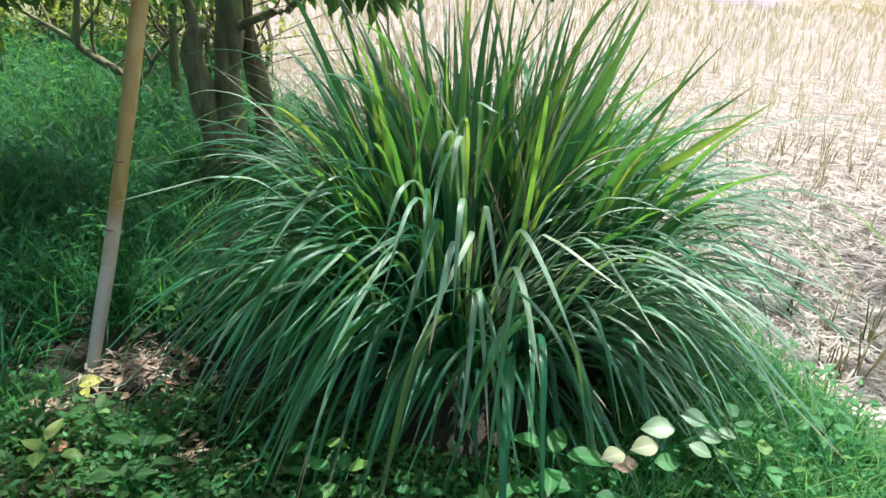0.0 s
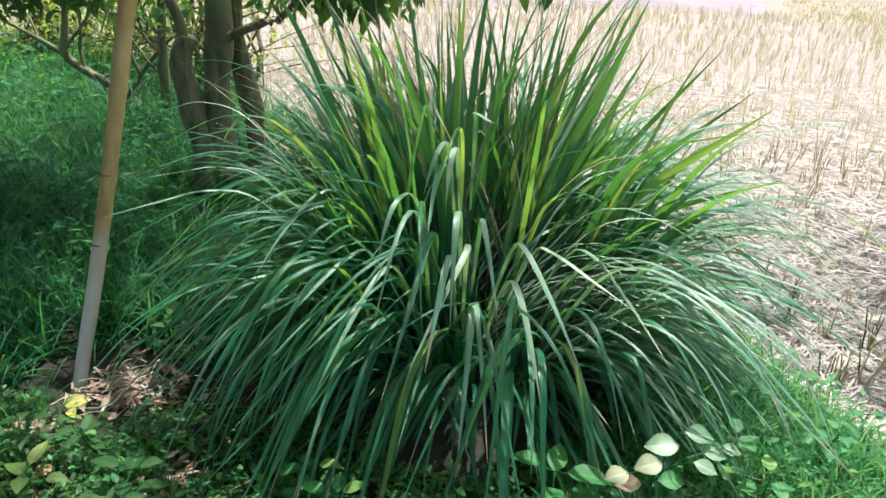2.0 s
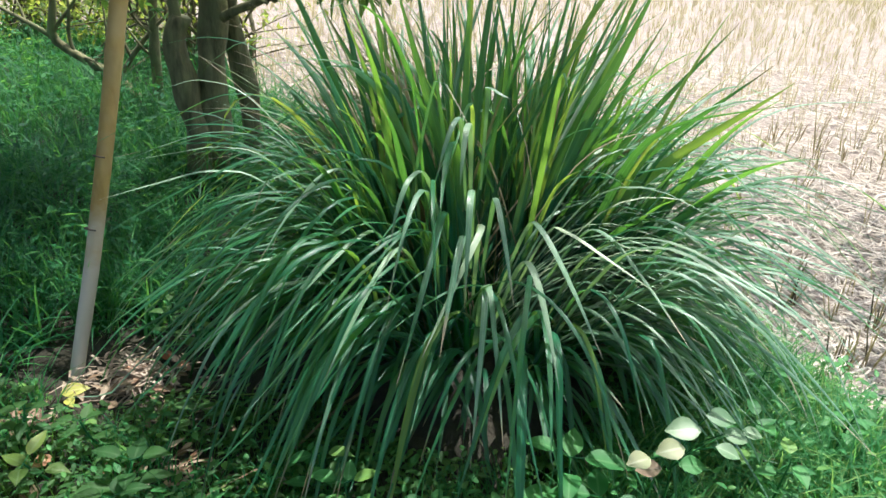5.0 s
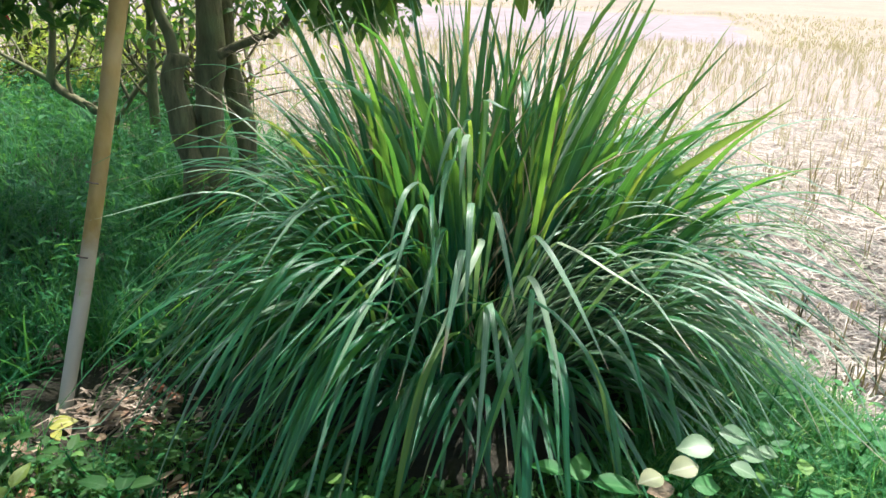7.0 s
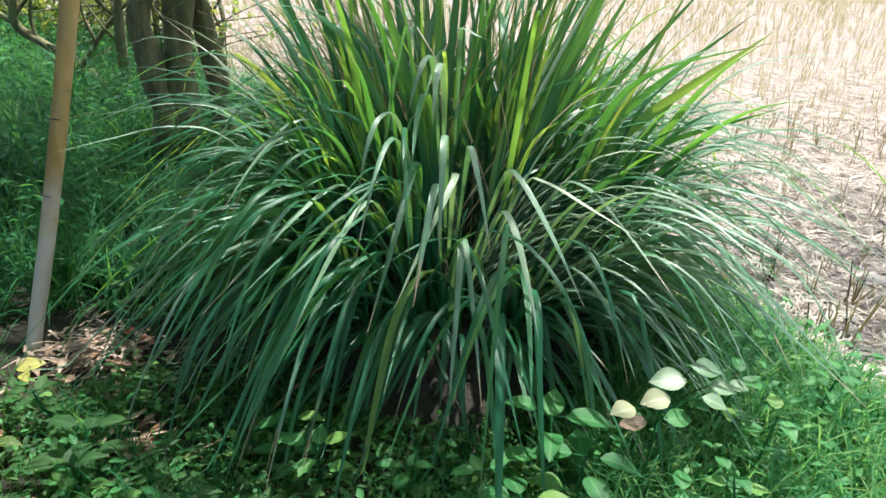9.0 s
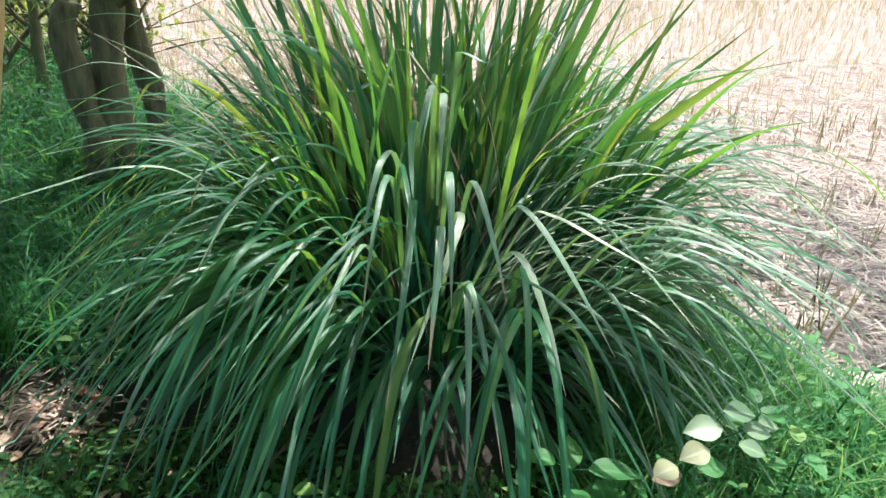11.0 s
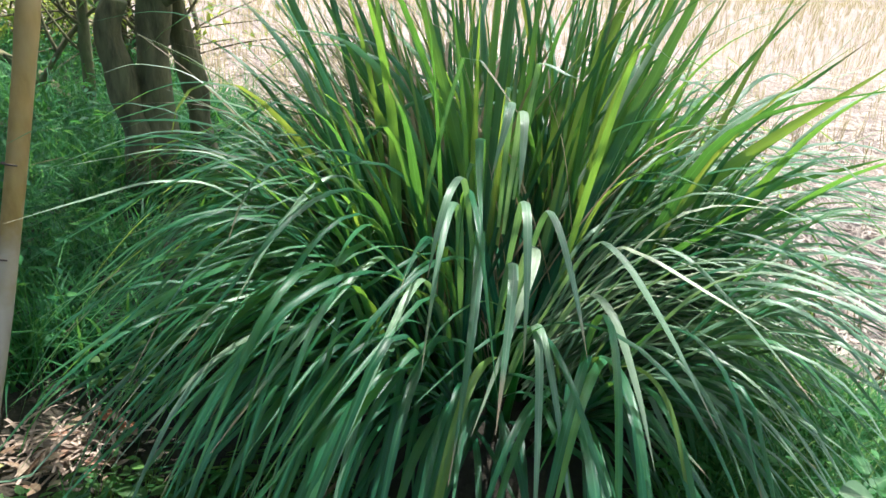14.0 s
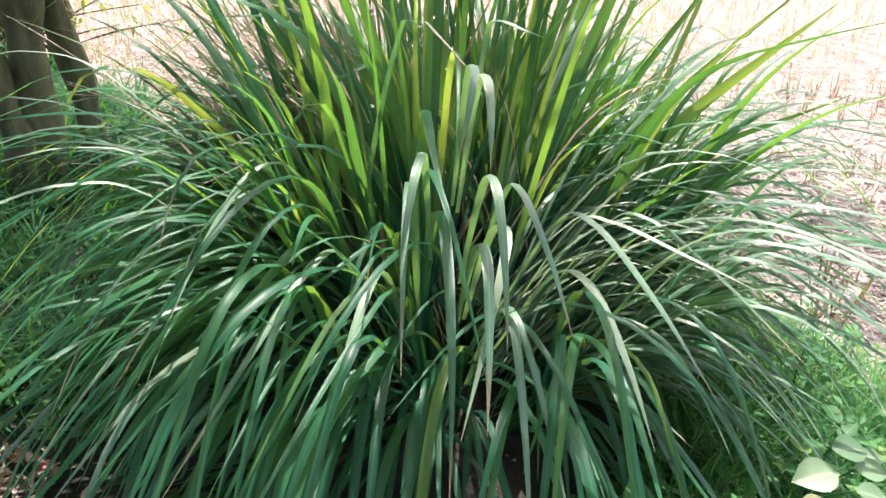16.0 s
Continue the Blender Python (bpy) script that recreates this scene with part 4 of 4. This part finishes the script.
while made < 40000:
    y = 1.3 + 8 * rng.random() ** 1.7
    x = uni(-0.6 * y, 1.4 + 0.8 * y)
    if edge_distance(x, y) > 0.05:
        continue
    z, a, l = ground_z(x, y), uni(0, 6.28), uni(0.05, 0.26)
    p = Vector((x, y, z + uni(0.002, 0.03)))
    d = spin(a) * l + Vector((0, 0, uni(-0.01, 0.03)))
    b = spin(a + 1.57) * uni(-0.15, 0.15) * l
    straw.ribbon([p, p + d * 0.5 + b, p + d], [uni(0.003, 0.009)] * 3, (spin(a + 1.57) + Vector((0, 0, uni(-0.5, 0.5)))).normalized(), flat=True)
    made += 1
tagged(part("straw_litter", straw, M_STRAW), "scattered pale straw on dry soil", "straw", kind="stuff")


def clod(x, y, sx, sy, sz, seed):
    bm = bmesh.new()
    bmesh.ops.create_icosphere(bm, subdivisions=3, radius=1)
    for v in bm.verts:
        n = 1 + 0.35 * noise.noise(v.co * 1.3 + Vector((seed, 0, 0))) + 0.12 * noise.noise(v.co * 4 + Vector((0, seed, 0)))
        v.co = Vector((v.co.x * sx * n, v.co.y * sy * n, v.co.z * sz * n))
    me = bpy.data.meshes.new("stone")
    bm.to_mesh(me)
    bm.free()
    me.polygons.foreach_set("use_smooth", [True] * len(me.polygons))
    me.materials.append(M_STONE)
    ob = new("stone", me)
    ob.location = (x, y, ground_z(x, y) + sz * 0.35)
    ob.rotation_euler = (0, 0, seed)
    return tagged(ob, "pale flat stone lying among straw", "stone", "stones in the field")


clod(1.74, 2.82, 0.06, 0.04, 0.03, 1.0)
clod(1.84, 2.84, 0.05, 0.035, 0.025, 2.0)
clod(2.12, 3.2, 0.07, 0.05, 0.04, 3.0)
clod(2.05, 3.5, 0.06, 0.045, 0.03, 4.0)

# ---- weeds and litter on the bank ----


def weed(x, y, height, pairs, leaf_len, seed, label, material=None, group="weeds on the bank", wide=0.6):
    r = random.Random(seed)
    z = ground_z(x, y) - 0.005
    root = thing("weed", (x, y, z), label, "plant", group)
    top = Vector((r.uniform(-0.05, 0.05), r.uniform(-0.05, 0.05), height))
    pts = smooth_path([Vector((0, 0, 0)), top * 0.5 + Vector((r.uniform(-0.02, 0.02), 0, 0)), top], 7)
    s = Soup()
    s.tube(pts, [0.004 - 0.0003 * i for i in range(7)], 6)
    part("stem", s, M_GRASS, root)
    for i in range(pairs):
        q = pts[min(6, 2 + round(4 * (i + 1) / pairs))]
        for k in range(2):
            a = i * 1.57 + k * math.pi + r.uniform(-0.4, 0.4)
            d = (spin(a) + Vector((0, 0, r.uniform(0.05, 0.5)))).normalized()
            n = (Vector((0, 0, 1)) - d * d.z).normalized()
            one = Soup()
            stalk = leaf_len * 0.35
            one.oval(q + d * stalk, d, n, leaf_len * r.uniform(0.75, 1.15), leaf_len * wide * r.uniform(0.85, 1.1), r.uniform(0.1, 0.4), 0.75, 9)
            lf = part("leaf", one, material or M_WEED, root)
            ps_ = Soup()
            ps_.tube([q, q + d * (stalk * 1.03)], [0.0018, 0.0014], 5)
            part("leaf_stalk", ps_, M_GRASS, lf)
    return root


W = "low green broad-leaved weed on the bank"
for wx, wy, wh, wp, wl in ((-0.16, 1.45, 0.16, 3, 0.065), (-0.7, 1.46, 0.14, 3, 0.08), (-0.62, 1.4, 0.12, 3, 0.06),
                           (-0.4, 1.38, 0.1, 3, 0.05), (0.06, 1.42, 0.1, 3, 0.05), (0.17, 1.37, 0.12, 3, 0.05), (-0.98, 1.62, 0.15, 4, 0.055), (-1.12, 1.5, 0.18, 3, 0.06),
                           (-0.8, 1.65, 0.13, 3, 0.05), (-0.62, 1.66, 0.12, 3, 0.045), (-0.72, 2.0, 0.24, 4, 0.05), (-0.84, 2.08, 0.2, 4, 0.045), (0.7, 1.36, 0.2, 4, 0.05),
                           (0.82, 1.5, 0.22, 4, 0.055), (0.78, 1.66, 0.24, 4, 0.06), (1.12, 1.78, 0.18, 4, 0.045),
                           (0.6, 1.3, 0.22, 4, 0.06), (0.95, 1.9, 0.2, 4, 0.05), (1.3, 1.9, 0.14, 3, 0.04), (0.52, 1.24, 0.16, 3, 0.06)):
    # weeds on the left get the darker leaf colour in place of shade
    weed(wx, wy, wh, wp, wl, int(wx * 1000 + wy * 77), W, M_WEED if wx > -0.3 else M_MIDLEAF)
weed(-0.88, 1.54, 0.1, 2, 0.07, 31, "small weed with bright green broad leaves", M_LIGHTLEAF)

for wx, wy, wh, wl, k in ((0.33, 1.47, 0.2, 0.095, 5), (0.38, 1.38, 0.17, 0.085, 6), (0.29, 1.36, 0.12, 0.08, 7), (-0.2, 1.47, 0.15, 0.06, 8)):
    weed(wx, wy, wh, 3, wl, k, "weed with broad fresh green leaves on the bank", M_WEED, "weeds on the bank", 0.62)


def pale_plant(x, y, spots):
    z = ground_z(x, y) - 0.005
    root = thing("seedling", (x, y, z), "young plant with broad pale yellow-green leaves", "plant")
    o = root.location
    top = Vector((0.02, 0.0, 0.3))
    s = Soup()
    s.tube(smooth_path([(0, 0, 0), top * 0.5 + Vector((0.01, 0, 0)), top], 7), [0.0034 - 0.0003 * i for i in range(7)], 6)
    part("stem", s, M_GRASS, root)
    for sx, sy, sz, size, mat_ in spots:
        c = Vector((sx, sy, sz)) - o
        d = Vector((1.0 if c.x > top.x else -1.0, uni(-0.5, 0.1), 0.0))
        d = (d.normalized() + Vector((0, 0, uni(-0.15, 0.1)))).normalized()
        n = (Vector((uni(-0.2, 0.2), -0.35, 1)).normalized())
        n = (n - d * n.dot(d)).normalized()
        size *= 0.72
        a = c - d * size * 0.5
        one = Soup()
        one.oval(a, d, n, size, size * 0.78, 0.12, 0.9, 8)
        lf = part("leaf", one, mat_, root)
        st = Soup()
        st.tube(smooth_path([top * 0.8, (top * 0.8 + a) * 0.5 + Vector((0, 0, 0.02)), a + d * 0.004], 6), [0.0013] * 6, 5)
        part("leaf_stalk", st, M_GRASS, lf)


pale_plant(0.53, 1.44, ((0.429, 1.30, 0.439, 0.075, M_PALE), (0.502, 1.345, 0.432, 0.085, M_PALE), (0.54, 1.4, 0.44, 0.1, M_WEEDPALE), (0.63, 1.44, 0.443, 0.085, M_WEEDPALE),
                        (0.661, 1.42, 0.413, 0.075, M_WEEDPALE), (0.633, 1.38, 0.406, 0.07, M_WEEDPALE), (0.724, 1.48, 0.376, 0.06, M_WEEDPALE), (0.578, 1.4, 0.348, 0.08, M_WEED), (0.48, 1.38, 0.35, 0.075, M_BROWNLEAF)))

herbs, shade_herbs = Soup(), Soup()
for _ in range(17000):
    if rng.random() < 0.87:
        x, y = uni(-1.9, 0.5), uni(0.7, 1.85)
    else:
        x, y = uni(0.45, 1.6), uni(0.7, 2.5)
    if y < 1.05:
        y -= abs(rng.gauss(0, 0.8))
    if x < -1.6:
        x -= abs(rng.gauss(0, 0.8))
    if edge_distance(x, y) < 0.0 or math.hypot(x - CLUMP.x, y - CLUMP.y) < 0.42 or math.hypot(x + 0.9, y - 1.93) < 0.17 or math.hypot(x + 0.595, y - 1.58) < 0.08 or math.hypot(x + 1.05, y - 1.74) < 0.08:
        continue
    right = x > 0.45
    if noise.noise(Vector((x * 4, y * 4, 21))) < (-0.25 if right else -0.65):
        continue
    # most herbs on the left take a darker leaf, shade put into colour
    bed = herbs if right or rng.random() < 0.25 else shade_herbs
    h = uni(0.01, 0.16 if right else 0.08)
    d = (spin(uni(0, 6.28)) + Vector((0, 0, uni(-0.2, 0.5)))).normalized()
    n = Vector((uni(-0.4, 0.4), uni(-0.4, 0.4), 1)).normalized()
    n = (n - d * n.dot(d)).normalized()
    l = uni(0.015, 0.04) if right else uni(0.014, 0.036)
    at = Vector((x, y, ground_z(x, y) + h))
    bed.oval(at, d, n, l, l * uni(0.4, 0.65), uni(0.05, 0.3), 0.8, 5)
    bed.ribbon([at - Vector((0, 0, h + 0.005)) - d * h * 0.3, at], [0.002, 0.0015], spin(uni(0, 6.28)), flat=True)
tagged(part("shade_herbs", shade_herbs, M_MIDLEAF), "low herbs, shade put into their dark green", "herbs", kind="stuff")
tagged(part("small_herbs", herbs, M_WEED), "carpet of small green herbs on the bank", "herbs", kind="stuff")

front_grass = Soup()
made = 0
while made < 7500:
    x, y = uni(-2.4, 0.5), uni(0.7, 1.9)
    if y < 1.1:
        y -= abs(rng.gauss(0, 0.9))
    if math.hypot(x - CLUMP.x, y - CLUMP.y) < 0.5 or math.hypot(x + 0.9, y - 1.93) < 0.2 or noise.noise(Vector((x * 3, y * 3, 40))) < 0.0:
        continue
    blade(front_grass, x, y, uni(0.04, 0.17), uni(0.003, 0.007), uni(0, 6.28), uni(0, 40), uni(20, 90))
    made += 1
tagged(part("sparse_grass", front_grass, M_GRASS), "sparse short grass among leaf litter", "grass", kind="stuff")


def litter_leaf(soup, x, y, l, lift=0.01):
    a = uni(0, 6.28)
    d = (spin(a) + Vector((0, 0, uni(-0.1, 0.25)))).normalized()
    n = Vector((uni(-0.5, 0.5), uni(-0.5, 0.5), 1)).normalized()
    n = (n - d * n.dot(d)).normalized()
    soup.oval(Vector((x, y, ground_z(x, y) + lift)), d, n, l, l * uni(0.25, 0.5), uni(-0.2, 0.3))


pile = Soup()
for _ in range(300):
    a, r = uni(0, 6.28), abs(rng.gauss(0, 0.075))
    x, y = -0.86 + math.cos(a) * r * 1.1, 1.94 + math.sin(a) * r * 0.75
    d = (spin(uni(0, 6.28)) + Vector((0, 0, uni(-0.2, 0.3)))).normalized() * uni(0.025, 0.075)
    p = Vector((x, y, ground_z(x, y) + uni(0.005, 0.05)))
    pile.ribbon([p, p + d * 0.5 + Vector((0, 0, 0.006)), p + d], [uni(0.003, 0.008)] * 3, d.cross(Vector((0, 0, 1))).normalized(), 0.2)
tagged(part("straw_pile", pile, M_CHAFF), "small heap of pale chopped dry straw", "straw pile", kind="stuff")
lit = Soup()
for _ in range(75):
    a, r = uni(0, 6.28), abs(rng.gauss(0, 0.12))
    litter_leaf(lit, -0.87 + math.cos(a) * r * 1.15, 1.92 + math.sin(a) * r * 0.8, uni(0.025, 0.065), uni(0.005, 0.05))
for cx, cy, n_lit in ((-0.595, 1.58, 60), (-1.05, 1.74, 55)):
    for _ in range(n_lit):
        litter_leaf(lit, cx + rng.gauss(0, 0.05), cy + rng.gauss(0, 0.035), uni(0.015, 0.045), uni(0.005, 0.045))
for _ in range(420):
    x, y = uni(-1.6, 1.2), uni(0.5, 1.75)
    if math.hypot(x - CLUMP.x, y - CLUMP.y) > 0.62:
        litter_leaf(lit, x, y, uni(0.025, 0.08), uni(0.0, 0.03))
tagged(part("leaf_litter", lit, M_BROWNLEAF), "dry brown fallen leaves on dark soil", "leaf litter", kind="stuff")

def fallen_leaf(x, y, length, turn, material, label):
    one = Soup()
    d = (spin(turn) + Vector((0, 0, 0.25))).normalized()
    n = Vector((0.1, -0.45, 1)).normalized()
    n = (n - d * n.dot(d)).normalized()
    one.oval(Vector((0, 0, 0)), d, n, length, length * 0.6, 0.25, 0.8, 8)
    ob = part("fallen_leaf", one, material)
    ob.location = (x, y, ground_z(x, y) + 0.025)
    st = Soup()
    st.tube([Vector((0, 0, 0)), -d * 0.015 - Vector((0, 0, 0.008)), -d * 0.035 - Vector((0, 0, 0.03))], [0.0012, 0.0015, 0.0018], 5)
    part("leaf_stalk", st, M_TWIG, ob)
    tagged(ob, label, "leaf", "fallen leaves")


fallen_leaf(-1.03, 1.85, 0.075, 0.3, M_YELLOW, "yellow-green broad leaf fallen beside the pole")
fallen_leaf(-1.0, 1.83, 0.05, -0.9, M_YELLOW, "small curled yellow leaf beside the pole")
fallen_leaf(-0.8, 2.05, 0.055, 2.2, M_REDLEAF, "rust-red dry leaf lying on the straw")
fallen_leaf(-0.77, 2.02, 0.045, 0.5, M_REDLEAF, "rust-red curled leaf lying on the straw")

fallen_leaf(2.02, 3.44, 0.12, 0.4, M_BROWNLEAF, "brown dry leaf lying on the straw")
fallen_leaf(1.31, 2.71, 0.09, 2.6, M_STRAW, "pale bleached leaf lying on the straw")
fallen_leaf(1.36, 2.97, 0.08, -0.3, M_STRAW, "pale bleached leaf lying on the straw")


def stubble_tuft(x, y, height, stems, seed):
    """A cut rice tuft of separate stalks at the field's near edge."""
    r = random.Random(seed)
    root = thing("stubble_tuft", (x, y, ground_z(x, y) - 0.01), "tuft of cut brown-green rice stalks in the dry field", "stubble", "stubble tufts at the field's edge")
    for _ in range(stems):
        b = Vector((r.uniform(-0.03, 0.03), r.uniform(-0.03, 0.03), 0))
        h = height * r.uniform(0.55, 1.1)
        t = b + Vector((r.uniform(-0.06, 0.12) * h * 3, r.uniform(-0.08, 0.08), h))
        st = Soup()
        st.tube([b, b.lerp(t, 0.5) + Vector((0.004, 0, 0)), t], [0.0042, 0.0036, 0.003], 6)
        part("stalk", st, M_TWIG if r.random() < 0.5 else M_STUBBLE, root)


for k, (tx, ty, th) in enumerate(((1.42, 2.52, 0.16), (1.52, 2.56, 0.24), (1.6, 2.62, 0.22), (1.74, 2.66, 0.26), (1.28, 2.78, 0.18), (1.9, 2.95, 0.22), (1.62, 3.15, 0.2))):
    stubble_tuft(tx, ty, th, 5 + k % 3, 60 + k)

# ---- far edge of the fields ----


# wooded skyline far behind everything else; its haze is painted pale and glows
m_haze, nt_, p_, o_ = nodes_of("painted_haze")
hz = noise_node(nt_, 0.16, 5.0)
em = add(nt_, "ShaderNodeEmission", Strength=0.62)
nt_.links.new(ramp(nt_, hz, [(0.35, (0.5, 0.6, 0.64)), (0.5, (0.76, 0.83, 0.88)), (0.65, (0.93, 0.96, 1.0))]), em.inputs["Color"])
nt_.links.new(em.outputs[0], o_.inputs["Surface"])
bd = Soup()
for i in range(161):
    a = radians(-80 + i)
    x, y = 160 * math.sin(a), 160 * math.cos(a)
    h = 9 + 5 * noise.noise(Vector((i * 0.13, 0, 0))) + 2 * noise.noise(Vector((i * 0.6, 3, 0)))
    bd.v += [Vector((x, y, -1)), Vector((x, y, h))]
for i in range(160):
    bd.f.append((2 * i, 2 * i + 2, 2 * i + 3, 2 * i + 1))
    bd.uv += [(0, 0), (1, 0), (1, 1), (0, 1)]
tagged(part("backdrop", bd, m_haze), "wooded skyline beyond the fields, painted pale with haze", "backdrop", kind="structure")


def far_house(x, y, w, d, h):
    root = thing("far_house", (x, y, -0.25), "small distant house, walls and grey roof paled by painted haze", "house")
    s = Soup()

    def box(s, x0, y0, z0, x1, y1, z1):
        k = len(s.v)
        s.v += [Vector(p) for p in ((x0, y0, z0), (x1, y0, z0), (x1, y1, z0), (x0, y1, z0), (x0, y0, z1), (x1, y0, z1), (x1, y1, z1), (x0, y1, z1))]
        for q in ((0, 3, 2, 1), (4, 5, 6, 7), (0, 1, 5, 4), (1, 2, 6, 5), (2, 3, 7, 6), (3, 0, 4, 7)):
            s.f.append(tuple(k + i for i in q))
            s.uv += [(0, 0), (1, 0), (1, 1), (0, 1)]

    box(s, -w / 2, -d / 2, 0, w / 2, d / 2, h)
    part("wall", s, M_PLASTER, root, smooth=False)
    rf = Soup()
    e = 0.12
    rf.v = [Vector(p) for p in ((-w / 2 - e, -d / 2 - e, h), (w / 2 + e, -d / 2 - e, h), (w / 2 + e, d / 2 + e, h), (-w / 2 - e, d / 2 + e, h), (-w / 2 - e, 0, h + 1.5), (w / 2 + e, 0, h + 1.5))]
    rf.f = [(0, 1, 5, 4), (2, 3, 4, 5), (0, 4, 3), (1, 2, 5), (0, 3, 2, 1)]
    rf.uv = [(0, 0)] * 18
    part("roof", rf, M_ROOF, root, smooth=False)
    for i in range(3):
        o = Soup()
        cx = -w / 2 + w * (i + 0.5) / 3
        box(o, cx - 0.5, -d / 2 - 0.03, h * 0.45 if i != 1 else 0.05, cx + 0.5, -d / 2 + 0.05, h * 0.85)
        part("window" if i != 1 else "door", o, M_PANE, root, smooth=False)


far_house(35.6, 112.0, 13, 9, 0.4)
